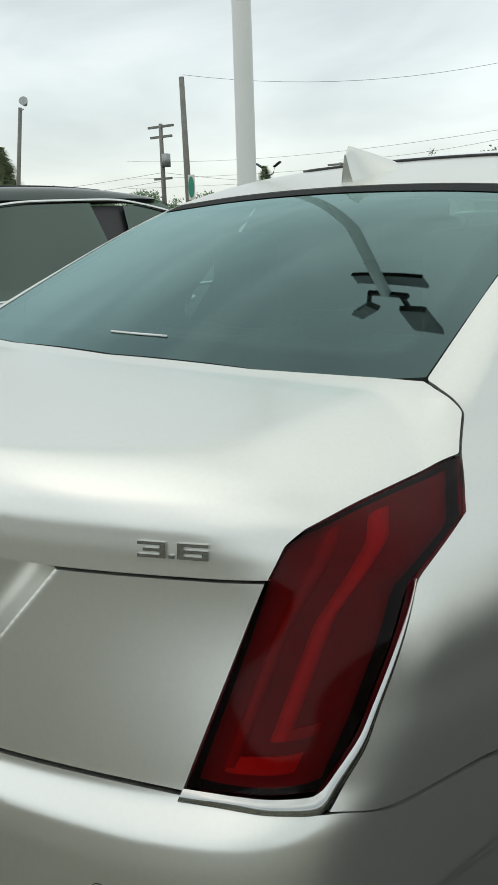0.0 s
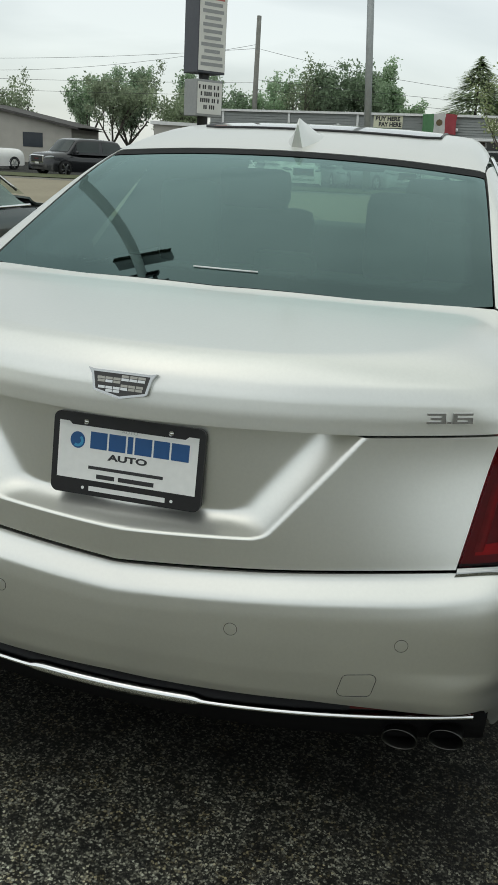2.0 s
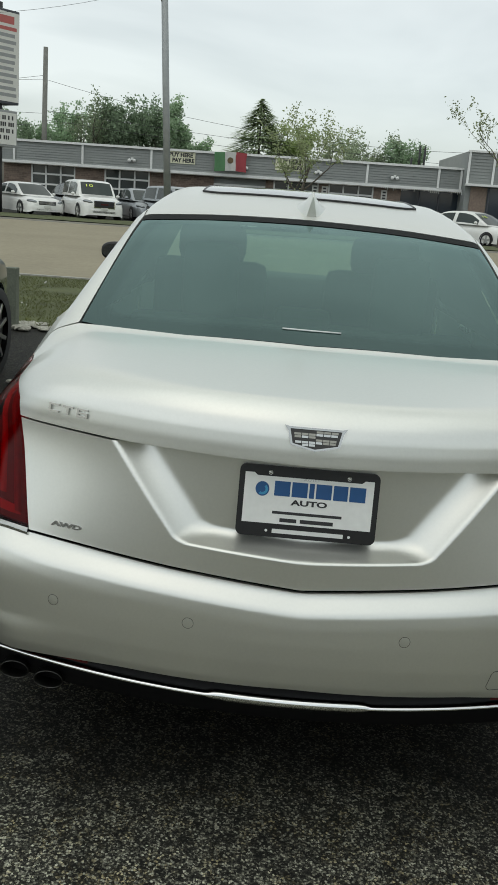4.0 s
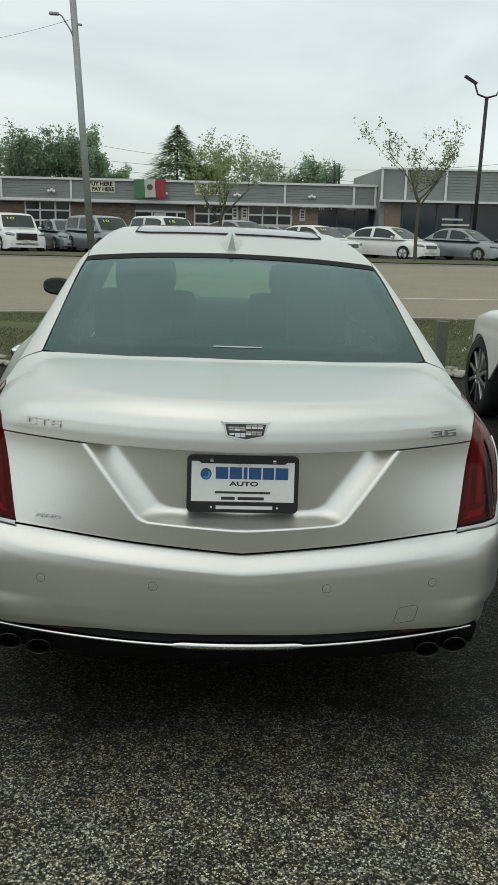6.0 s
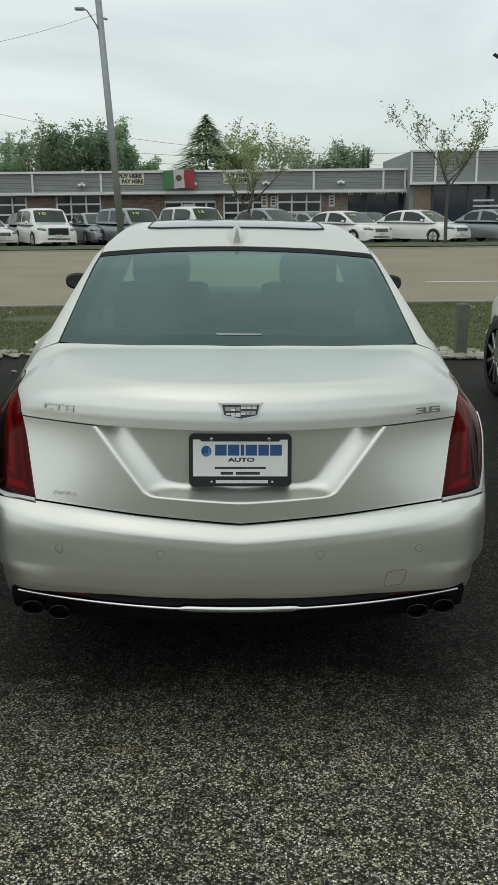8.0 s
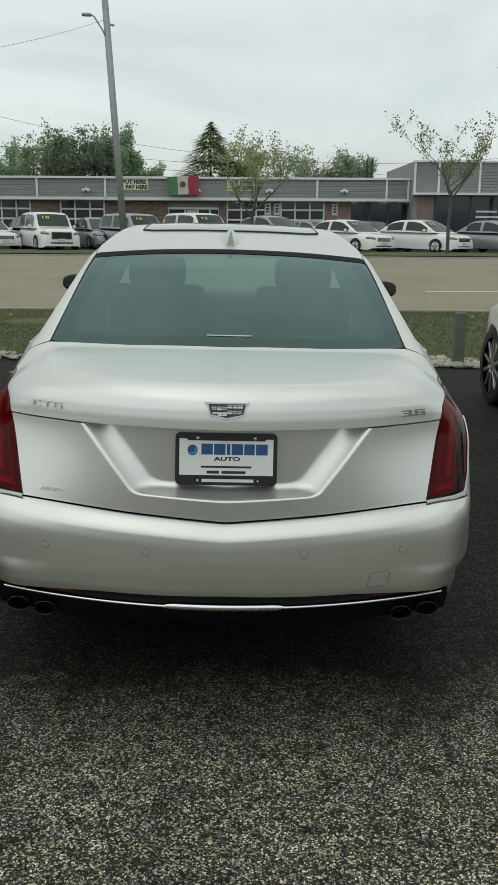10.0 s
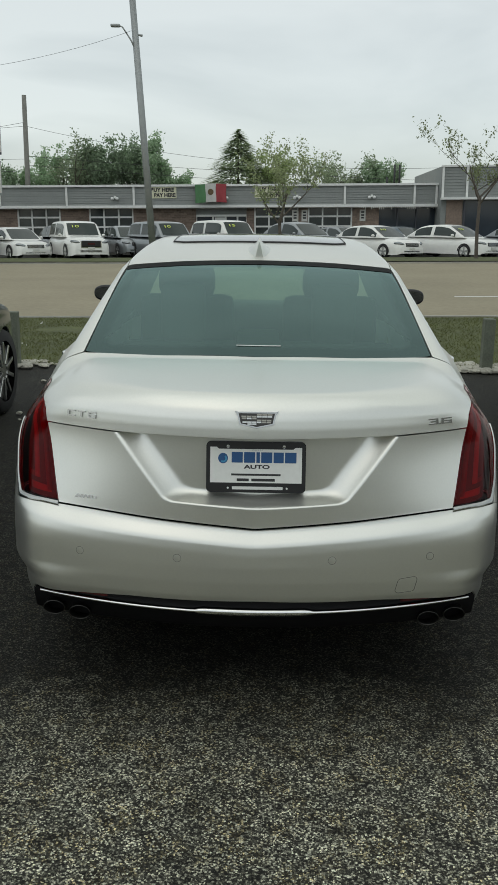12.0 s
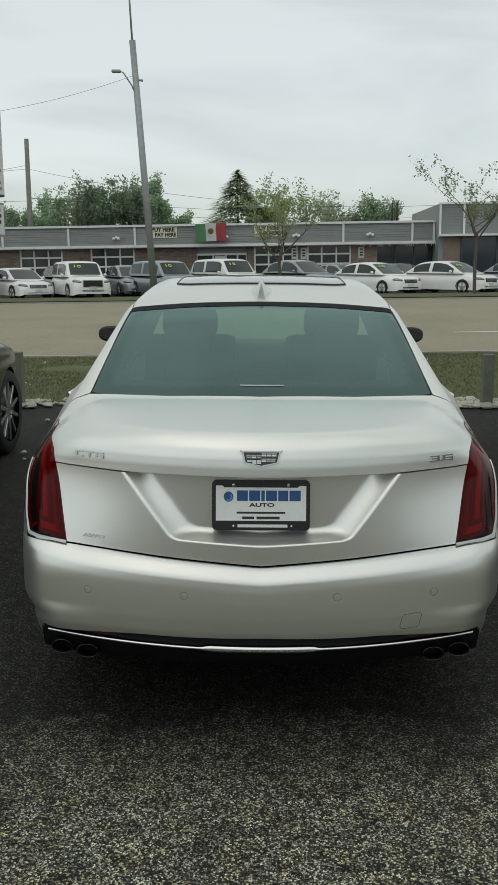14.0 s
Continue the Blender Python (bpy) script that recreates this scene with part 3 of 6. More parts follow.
# black valance, chrome strip, reflectors, tailpipes
xs = np.linspace(-0.746, 0.746, 61)
v, f = [], []
for x in xs:
    yb = -0.092 + 0.25 * x * x
    fall = 0.05 * smooth(abs(x), 0.69, 0.746)
    v += [(x, yb + 0.024, 0.445), (x, yb + 0.018, 0.40), (x, yb + 0.014, 0.366), (x, yb + 0.030, 0.350 - 0.3 * fall), (x, yb + 0.042, 0.305), (x, yb + 0.075, 0.285), (x, yb + 0.35, 0.275)]
for i in range(len(xs) - 1):
    for k in range(6):
        a = 7 * i + k
        f.append((a, a + 1, a + 8, a + 7))
link("valance", v, f, VALANCE_BLACK, car, smooth=True)
v, f = [], []
for x in np.linspace(-0.718, 0.718, 91):
    yb, zc = -0.097 + 0.255 * x * x, 0.372 + 0.013 * (x / 0.742) ** 2
    h = 0.0055 + 0.0055 * (1 - smooth(abs(x), 0.17, 0.19))
    v += [(x, yb + 0.03, zc + h), (x, yb + 0.003, zc + h), (x, yb - 0.002, zc + 0.3 * h), (x, yb - 0.002, zc - 0.3 * h), (x, yb + 0.003, zc - h), (x, yb + 0.03, zc - h)]
for i in range(90):
    for k in range(5):
        a = 6 * i + k
        f.append((a, a + 1, a + 7, a + 6))
link("chrome_strip", v, f, CHROME, car, "bright chrome strip along the lower bumper", smooth=True)
for sx in (-1, 1):
    v, f = [], []
    for x in np.linspace(0.48, 0.712, 16):
        yb, z0 = -0.090 + 0.25 * x * x, 0.388 + 0.010 * (x / 0.742) ** 2
        v += [(sx * x, yb, z0 + 0.001), (sx * x, yb + 0.002, z0 + 0.016), (sx * x, yb + 0.02, z0 + 0.016)]
    for i in range(15):
        for k in (0, 1):
            a = 3 * i + k
            f.append((a, a + 1, a + 4, a + 3)[::sx])
    link("reflector", v, f, REFLECTOR_RED, car, "dark red reflector strip")
    for x, y, z in ((0.582, 0.004, 0.318), (0.672, 0.026, 0.324)):
        pipe = new("tailpipe")
        pipe.parent = car
        v, f = lathe([(0.30, 0.036), (0.02, 0.040), (0.0, 0.0425), (-0.002, 0.0415), (0.0, 0.039), (0.05, 0.035), (0.25, 0.034)], 32, "y")
        link("outer_ring", [(sx * x + a * 0.86, y + b - 0.25 * (c if c < 0 else c * 0.4), z + c * 0.66) for a, b, c in v], f, PIPE_STEEL, pipe, "dull chrome pipe end", smooth=True)
        v, f = lathe([(0.06, 0.034), (0.061, 0.0001)], 24, "y")
        link("inner_baffle", [(sx * x + a * 0.86, y + b, z + c * 0.66) for a, b, c in v], f, SHADOW_BLACK, pipe)

# tail lamps
lamp_bottom = [(0.6465, 0.0385, 0.6995), (0.74, 0.080, 0.706), (0.800, 0.118, 0.716)]
lamp_right = [(0.800, 0.118, 0.716), (0.812, 0.175, 0.79), (0.812, 0.270, 0.925), (0.799, 0.428, 0.969), (0.7485, 0.488, 1.021)]
lamp_left = [(0.6465, 0.0385, 0.6995), (0.6915, 0.1485, 0.940), (0.7125, 0.160, 0.983), (0.7255, 0.186, 1.0025)]
lamp_top_edge = [(0.7255, 0.186, 1.0025), (0.7485, 0.488, 1.021)]
lamp_curves = (lamp_bottom, lamp_top_edge, lamp_left, lamp_right)
NU, NV = 41, 61
lamp_grid, lamp_n = panel_grid(lamp_curves, NU, NV, offset=0.001, gap=0.0010, ease=2)


def lamp_patch(u0, u1, v0, v1, depth, n=24):
    """A patch of the lamp's own surface, sunk by depth, with edges turned in."""
    u, w = np.linspace(u0, u1, 9), np.linspace(v0, v1, n)
    ui, wi = u * (NU - 1), w * (NV - 1)
    a, b = np.minimum(ui.astype(int), NU - 2), np.minimum(wi.astype(int), NV - 2)
    fa, fb = (ui - a)[None, :, None], (wi - b)[:, None, None]

    def take(g):
        return (1 - fb) * ((1 - fa) * g[b][:, a] + fa * g[b][:, a + 1]) + fb * ((1 - fa) * g[b + 1][:, a] + fa * g[b + 1][:, a + 1])

    p, nn = take(lamp_grid), unit(take(lamp_n))
    round_in = (np.abs(np.linspace(-1, 1, 9)) ** 3)[None, :, None] * 0.012
    return p - (depth + round_in) * nn, nn


for sx in (-1, 1):
    lamp = new("tail_lamp")
    lamp.parent = car
    tagged(lamp, "unlit dark red tail lamp wrapping round the corner")
    v, f = grid_mesh(lamp_grid, lamp_n, 0.003, sx)
    link("lens", v, f, LENS, lamp, "glossy dark red lens", smooth=True)
    v, f = grid_mesh(lamp_grid - 0.042 * lamp_n, lamp_n, 0.0, sx)
    link("housing", v, f, LAMP_BLACK, lamp, smooth=True)
    for u0, u1, v0, v1, depth, mt in ((0.02, 0.985, 0.01, 0.99, 0.018, LAMP_DEEP), (0.17, 0.29, 0.07, 0.93, 0.012, LAMP_MID), (0.17, 0.76, 0.05, 0.105, 0.012, LAMP_RED), (0.42, 0.57, 0.15, 0.93, 0.010, LAMP_RED), (0.42, 0.78, 0.15, 0.185, 0.012, LAMP_MID)):
        p, nn = lamp_patch(u0, u1, v0, v1, depth)
        v, f = grid_mesh(p, nn, 0.016, sx)
        link("light_guide", v, f, mt, lamp, smooth=True)
    trim_a = [(0.645, 0.037, 0.698), (0.74, 0.078, 0.702), (0.795, 0.110, 0.711), (0.815, 0.168, 0.770), (0.817, 0.282, 0.930)]
    trim_b = [(0.641, 0.035, 0.676), (0.74, 0.072, 0.683), (0.800, 0.110, 0.690), (0.8205, 0.1675, 0.754), (0.8190, 0.2845, 0.931)]
    p, nn = panel_grid((trim_b, trim_a, [trim_b[0], trim_a[0]], [trim_b[-1], trim_a[-1]]), 60, 9, offset=0.002, gap=0.0, ease=4)
    p = p + 0.0045 * np.sin(np.linspace(0.15, math.pi - 0.15, 9))[:, None, None] * nn
    v, f = grid_mesh(p, nn, 0.012, sx)
    link("chrome_trim", v, f, TRIM_CHROME, lamp, "chrome strip under and beside the lens", smooth=True)

# quarter panels with the roof pillars
for sx in (-1, 1):
    quarter = new("quarter_panel")
    quarter.parent = car
    low = [(0.8045, 0.116, 0.6935), (0.8385, 0.204, 0.6645), (0.866, 0.40, 0.648), (0.887, 0.882, 0.528)]
    rear = [(0.8045, 0.116, 0.6935), (0.8245, 0.1695, 0.753), (0.8230, 0.2875, 0.931), (0.803, 0.434, 0.972)]
    mid = [(0.803, 0.436, 0.976), (0.85, 0.92, 0.986)]
    panel("rear_corner", (low, mid, rear, [(0.887, 0.882, 0.528), (0.89, 0.905, 0.75), (0.85, 0.925, 0.986)]), 50, 50, SILVER, quarter, offset=-0.0004, gap=0.0, side=sx)
    arch = [(0.88 + 0.02 * math.sin(w), 1.22 - 0.385 * math.cos(w), 0.34 + 0.385 * math.sin(w)) for w in np.linspace(0.5, math.pi - 0.15, 18)]
    panel("wheel_arch", (arch, [(0.85, 0.92, 0.978), (0.87, 1.60, 0.985)], [arch[0], (0.89, 0.90, 0.75), (0.85, 0.92, 0.978)], [arch[-1], (0.87, 1.60, 0.985)]), 40, 24, SILVER, quarter, gap=0.0, side=sx)
    up = [(0.803, 0.434, 0.972), (0.750, 0.493, 1.023), (0.7185, 0.552, 1.065), (0.6545, 0.575, 1.108), (0.63, 0.80, 1.225), (0.588, 1.235, 1.428)]
    fore = [(0.87, 1.60, 0.985), (0.79, 1.48, 1.07), (0.74, 1.46, 1.20), (0.62, 1.62, 1.43)]
    panel("roof_pillar", ([(0.803, 0.434, 0.972), (0.85, 0.92, 0.978), (0.87, 1.60, 0.985)], [(0.588, 1.235, 1.428), (0.60, 1.62, 1.455)], up, fore), 44, 200, SILVER, quarter, gap=0.0, side=sx, ease=2)
    panel("pillar_lining", ([(0.62, 0.62, 1.05), (0.80, 1.42, 1.02)], [(0.55, 1.24, 1.40), (0.58, 1.62, 1.44)], [(0.62, 0.62, 1.05), (0.55, 1.24, 1.40)], [(0.76, 1.42, 1.02), (0.58, 1.62, 1.44)]), 12, 14, INTERIOR, quarter, offset=-0.035, gap=0, rim=0, side=sx)
    # doors, sills, wing, side glass
    for nm, y0, y1 in (("rear_door", 1.605, 2.45), ("front_door", 2.455, 3.42)):
        door = panel(nm, ([(0.88, y0, 0.25), (0.88, y1, 0.25)], [(0.87, y0, 0.985), (0.87, y1, 0.985)], [(0.88, y0, 0.25), (0.9, y0, 0.6), (0.87, y0, 0.985)], [(0.88, y1, 0.25), (0.9, y1, 0.6), (0.87, y1, 0.985)]), 20, 30, SILVER, car, side=sx)
        bm = bmesh.new()
        add_box(bm, *sorted((sx * 0.885, sx * 0.985)), y0 + 0.05 if y0 < 2 else y0 + 0.07, y0 + 0.27, 0.925, 0.962, 0.012)
        part("door_handle", bm, CHROME, door, "chrome door handle", smooth=True)
        panel("side_window", ([(0.85, y0 + 0.03, 1.0), (0.85, y1 - 0.03, 1.0)], [(0.63, y0 + 0.14, 1.45), (0.61, y1 - (0.05 if y0 < 2 else 0.55), 1.463)], [(0.85, y0 + 0.03, 1.0), (0.63, y0 + 0.14, 1.45)], [(0.85, y1 - 0.03, 1.0), (0.61, y1 - (0.05 if y0 < 2 else 0.55), 1.463)]), 24, 20, SIDE_GLASS, car, offset=-0.004, rim=0.0, side=sx)
    panel("window_surround", ([(0.84, 1.50, 1.0), (0.84, 3.4, 1.0)], [(0.62, 1.62, 1.455), (0.60, 2.85, 1.455)], [(0.84, 1.50, 1.0), (0.62, 1.62, 1.455)], [(0.84, 3.4, 1.0), (0.60, 2.85, 1.455)]), 30, 20, BLACK_TRIM, car, offset=-0.03, rim=0.0, side=sx)
    for pts in ([(0.86, 1.56, 0.992), (0.865, 2.5, 0.995), (0.86, 3.38, 0.998)], [(0.79, 1.50, 1.08), (0.735, 1.49, 1.22), (0.655, 1.62, 1.41), (0.612, 2.0, 1.463), (0.602, 2.6, 1.473), (0.64, 2.95, 1.39), (0.80, 3.36, 1.10)]):
        path = on_body(along(pts, 40, 4), 0.004)
        tube_part("window_trim", [(sx * q[0], q[1], q[2]) for q in path], [0.009] * 40, CHROME, car, 6, "thin chrome window trim")
    farch = [(0.88, 4.33 - 0.385 * math.cos(w), 0.34 + 0.385 * math.sin(w)) for w in np.linspace(0.1, math.pi - 0.1, 16)]
    panel("front_wing", (farch, [(0.87, 3.425, 0.985), (0.78, 4.76, 0.84)], [farch[0], (0.89, 3.6, 0.7), (0.87, 3.425, 0.985)], [farch[-1], (0.78, 4.76, 0.84)]), 30, 20, SILVER, car, side=sx)
    v, f = lathe([(-0.11, 0.05), (-0.11, 0.33), (-0.07, 0.352), (0.07, 0.352), (0.11, 0.33), (0.11, 0.25)], 40, "x")
    for y in (1.22, 4.33):
        wheel = new("wheel")
        wheel.parent = car
        cx = sx * 0.79
        link("tyre", [(cx + a * sx, y + b, 0.352 + c) for a, b, c in v], [g[::sx] for g in f], RUBBER, wheel, smooth=True)
        bm = bmesh.new()
        for k in range(10):
            add_box(bm, 0.06, 0.24, -0.016, 0.016, 0.085, 0.105, 0.004, pose(cx, y, 0.352) @ pose(0, 0, 0, 0, 90 * sx, 0) @ pose(0, 0, 0, 0, 0, 36 * k))
        for a, r in ((0.09, 0.06), (0.06, 0.25)):
            bmesh.ops.create_cone(bm, cap_ends=True, segments=30, radius1=r, radius2=r * 0.96, depth=0.02, matrix=pose(cx + sx * a, y, 0.352, 0, 90, 0))
        part("rim", bm, BRUSHED, wheel)
    mir = new("wing_mirror")
    mir.parent = car
    bm = bmesh.new()
    bmesh.ops.create_uvsphere(bm, u_segments=20, v_segments=14, radius=1.0)
    for q in bm.verts:
        q.co = Vector((sx * (0.948 + 0.088 * q.co.x * (1 if q.co.x < 0 else 0.9)), 2.80 + (0.02 if q.co.y < 0 else 0.10) * q.co.y, 1.168 + 0.050 * math.copysign(abs(q.co.z) ** 0.7, q.co.z)))
    part("shell", bm, BLACK_TRIM, mir, smooth=True)
    bm = bmesh.new()
    bmesh.ops.create_circle(bm, cap_ends=True, segments=24, radius=1.0, matrix=Matrix.Translation((sx * 0.953, 2.777, 1.169)) @ Matrix.Diagonal((0.068, 1, 0.038, 1)) @ pose(0, 0, 0, 90, 0, 0))
    part("mirror_glass", bm, MIRROR_GLASS, mir)
    tube_part("stalk", [(sx * 0.80, 2.86, 1.06), (sx * 0.90, 2.83, 1.13)], [0.03, 0.025], BLACK_TRIM, mir, 8)

# roof, sunroof, aerial
roof_rear = [(0, 1.252, 1.446), (0.35, 1.25, 1.44), (0.586, 1.238, 1.428)]
roof_front = [(0, 2.89, 1.485), (0.56, 2.84, 1.46)]
roof_edge = [(0.586, 1.238, 1.428), (0.60, 1.62, 1.46), (0.56, 2.84, 1.46)]
roof = panel("roof", (full(roof_rear), full(roof_front), mirror(roof_edge), roof_edge), 61, 60, SILVER, car, gap=0.0015, rim=0.03)
sun_a, sun_b = [(0, 1.60, 1.50), (0.36, 1.62, 1.49), (0.415, 1.66, 1.49)], [(0, 2.62, 1.52), (0.40, 2.60, 1.51)]
sun_e = [(0.415, 1.66, 1.49), (0.40, 2.60, 1.51)]
sunroof = panel("sunroof", (full(sun_a), full(sun_b), mirror(sun_e), sun_e), 41, 30, ROOF_GLASS, roof, offset=0.004, gap=0, rim=0.006, label="dark glass sunroof panel")
v, f = tube(list(on_body(along(full(sun_a), 31), 0.003)) + list(on_body(along(sun_e, 20), 0.003)), [0.0042] * 51, 8, False)
link("sunroof_seal", v, f, BLACK_TRIM, roof, smooth=True)
v, f = tube(list(on_body(along(mirror(sun_e), 20), 0.003)), [0.0042] * 20, 8, False)
link("sunroof_seal", v, f, BLACK_TRIM, roof, smooth=True)
v, f = [], []
for j, yy in enumerate(np.linspace(0, 1, 15)):
    y = 1.300 + 0.225 * yy
    base = float(on_body([(0, y, 1.45)])[0, 2])
    h = 0.082 * (1 - yy) ** 0.95 * smooth(yy, -0.10, 0.05) + 0.006
    w = 0.056 * math.sin(math.pi * min(1, 0.32 + 0.62 * (1 - yy))) ** 0.8 * (1 if yy < 0.9 else 0.6) + 0.004
    for k in range(13):
        a = math.pi * k / 12
        v.append((w * math.cos(a) * (1 - 0.55 * math.sin(a) ** 1.5), y - 0.012 * math.sin(a) * (1 - yy), base - 0.006 + (h + 0.006) * math.sin(a) ** 1.6))
for j in range(14):
    for k in range(12):
        a = j * 13 + k
        f.append((a, a + 1, a + 14, a + 13))
k0 = len(v)
v += v[:13]
f.append(tuple(range(k0, k0 + 13)))
link("shark_fin_aerial", v, f, SILVER, car, "silver shark-fin aerial on the roof", smooth=True)

# rear window with its black border and the seal under the roof edge
win_b = [(0, 0.502, 1.116), (0.35, 0.523, 1.115), (0.60, 0.563, 1.112), (0.650, 0.580, 1.114)]
win_t = [(0, 1.236, 1.438), (0.35, 1.234, 1.432), (0.582, 1.222, 1.420)]
win_e = [(0.650, 0.580, 1.114), (0.628, 0.80, 1.222), (0.582, 1.222, 1.420)]
SEAM_BLEND = 0.004
pane, _ = panel_grid((full(win_b), full(win_t), mirror(win_e), win_e), 221, 121, offset=-0.005, gap=0.001, ease=2)
SEAM_BLEND = 0.03
nv, nu = pane.shape[:2]
jj, ii = np.meshgrid(np.arange(nv) / (nv - 1), np.arange(nu) / (nu - 1), indexing="ij")
half = 0.655 - 0.115 * (pane[..., 2] - 1.11) / 0.31
dx = (0.5 - np.abs(ii - 0.5)) * 2 * half - 0.042
dz = np.minimum(jj * 0.80 - 0.050, 0.80 * (1 - jj) - 0.016)
R = 0.075
corner = R - np.hypot(np.clip(R - dx, 0, None), np.clip(R - dz, 0, None))
inset = np.where((dx < R) & (dz < R), corner, np.minimum(dx, dz))
density = 1 - smooth(inset, -0.004, 0.034)
glass_f, frit_f = [], []
for j in range(nv - 1):
    for i in range(nu - 1):
        (glass_f if density[j : j + 2, i : i + 2].max() < 1e-6 else frit_f).append((j * nu + i, j * nu + i + 1, (j + 1) * nu + i + 1, (j + 1) * nu + i))
rear_window = new("rear_window")
rear_window.parent = car
for nm, ff, mt in (("glass", glass_f, GLASS), ("black_border", frit_f, FRIT)):
    ob = link(nm, pane.reshape(-1, 3), ff, mt, rear_window, smooth=True)
    ob.visible_shadow = nm != "glass"
    if nm == "black_border":
        used = sorted({i for g in ff for i in g})
        ob.data.attributes.new("dot_density", "FLOAT", "POINT").data.foreach_set("value", density.reshape(-1)[used].astype(np.float32))
v, f = grid_mesh(*panel_grid((full([(x, y - 0.027, z - 0.012) for x, y, z in win_t]), full(roof_rear), mirror([(0.584, 1.195, 1.408), (0.586, 1.238, 1.428)]), [(0.584, 1.195, 1.408), (0.586, 1.238, 1.428)]), 61, 4, offset=-0.0025), 0.0)
link("roof_seal", v, f, SHADOW_BLACK, rear_window, smooth=True)

# windscreen, bonnet, nose: seen only through the cabin or from afar
wind = panel("windscreen", (full([(0, 3.68, 1.04), (0.70, 3.58, 1.04)]), full([(0, 2.90, 1.48), (0.56, 2.85, 1.455)]), mirror([(0.70, 3.58, 1.04), (0.56, 2.85, 1.455)]), [(0.70, 3.58, 1.04), (0.56, 2.85, 1.455)]), 31, 24, WINDSCREEN, car, rim=0)
wind.visible_shadow = False
panel("bonnet", (full([(0, 3.69, 1.03), (0.72, 3.60, 1.02)]), full([(0, 4.98, 0.80), (0.6, 4.85, 0.80)]), mirror([(0.72, 3.60, 1.02), (0.6, 4.85, 0.80)]), [(0.72, 3.60, 1.02), (0.6, 4.85, 0.80)]), 31, 24, SILVER, car)
nose_e = [(0.80, 4.74, 0.25), (0.76, 4.77, 0.84)]
panel("front_bumper", (full([(0, 5.08, 0.22), (0.6, 4.95, 0.22), (0.80, 4.74, 0.25)]), full([(0, 5.02, 0.79), (0.6, 4.87, 0.79), (0.76, 4.77, 0.84)]), mirror(nose_e), nose_e), 51, 24, SILVER, car)

# cabin: shelf, bench, headrests, front seats, lining, brake-light housing
cabin_in = new("cabin_trim")
cabin_in.parent = car
for nm, dims, bev in (
    ("parcel_shelf", (-0.62, 0.62, 0.60, 1.22, 1.03, 1.05), 0.008), ("rear_seatback", (-0.62, 0.62, 1.20, 1.36, 0.55, 1.07), 0.04), ("rear_bench", (-0.62, 0.62, 1.36, 1.95, 0.40, 0.55), 0.04),
    ("headrest", (-0.44, -0.24, 1.24, 1.34, 1.06, 1.33), 0.04), ("headrest", (0.24, 0.44, 1.24, 1.34, 1.06, 1.33), 0.04), ("headrest", (-0.10, 0.10, 1.20, 1.29, 1.05, 1.13), 0.03),
    ("front_seatback", (-0.68, -0.14, 2.30, 2.46, 0.45, 1.20), 0.06), ("front_seatback", (0.14, 0.68, 2.30, 2.46, 0.45, 1.20), 0.06),
    ("headrest", (-0.57, -0.25, 2.30, 2.42, 1.19, 1.36), 0.05), ("headrest", (0.25, 0.57, 2.30, 2.42, 1.19, 1.36), 0.05),
    ("dashboard", (-0.66, 0.66, 3.05, 3.45, 0.70, 1.09), 0.05), ("cabin_floor", (-0.70, 0.70, 1.2, 3.6, 0.28, 0.32), 0.0),
):
    bm = bmesh.new()
    add_box(bm, *dims, bevel=bev)
    part(nm, bm, INTERIOR, cabin_in, smooth=bev > 0.03)
bm = bmesh.new()
add_box(bm, -0.10, 0.10, 2.76, 2.80, 1.37, 1.43, 0.012)
part("rear_view_mirror", bm, BLACK_TRIM, cabin_in)
panel("headliner", (full([(0, 1.30, 1.43), (0.56, 1.28, 1.41)]), full([(0, 2.82, 1.48), (0.54, 2.80, 1.46)]), mirror([(0.56, 1.28, 1.41), (0.54, 2.80, 1.46)]), [(0.56, 1.28, 1.41), (0.54, 2.80, 1.46)]), 15, 20, LINER, cabin_in, offset=-0.045, rim=0, gap=0)
brake = box_part("brake_light_housing", (-0.14, 0.14, 0.70, 0.78, 1.05, 1.128), INTERIOR, cabin_in, 0.012)
# white tube at the glass that draws the reflected glint of the housing edge
tube_part("brake_light_strip", on_body([(-0.080, 0.577, 1.132), (0.0, 0.575, 1.132), (0.085, 0.577, 1.132)], 0.0), [0.0022] * 3, INK_WHITE, brake, 10, "thin white strip drawn as a reflected glint on the rear window")
# inner shell that closes the gaps
for nm, dims in (("chassis", (-0.62, 0.62, 0.40, 4.85, 0.22, 0.55)), ("boot_liner", (-0.58, 0.58, 0.13, 1.18, 0.55, 0.98)), ("wheel_well", (0.56, 0.74, 0.80, 1.62, 0.25, 0.80)), ("wheel_well", (-0.74, -0.56, 0.80, 1.62, 0.25, 0.80)), ("engine_block", (-0.6, 0.6, 3.8, 4.75, 0.5, 0.75))):
    box_part(nm, dims, SHADOW_BLACK, car)

# badges, emblem, plate
def badge(text, x, z, width, size, parent, mat=BADGE_CHROME):
    q = on_body([(x, 0.1, z)])
    n = unit(body_normal(q))[0]
    yaw = math.degrees(math.atan2(n[0], -n[1]))
    lean = math.degrees(math.asin(n[2]))
    m = Matrix.Translation(q[0] + 0.0015 * n) @ pose(0, 0, 0, 90 - lean, 0, yaw) @ Matrix.Diagonal((1, 1, 1, 1))
    return words("badge", text, size, mat, m, parent, depth=0.0025, width=width, label="chrome lettering", bold=0.0007)


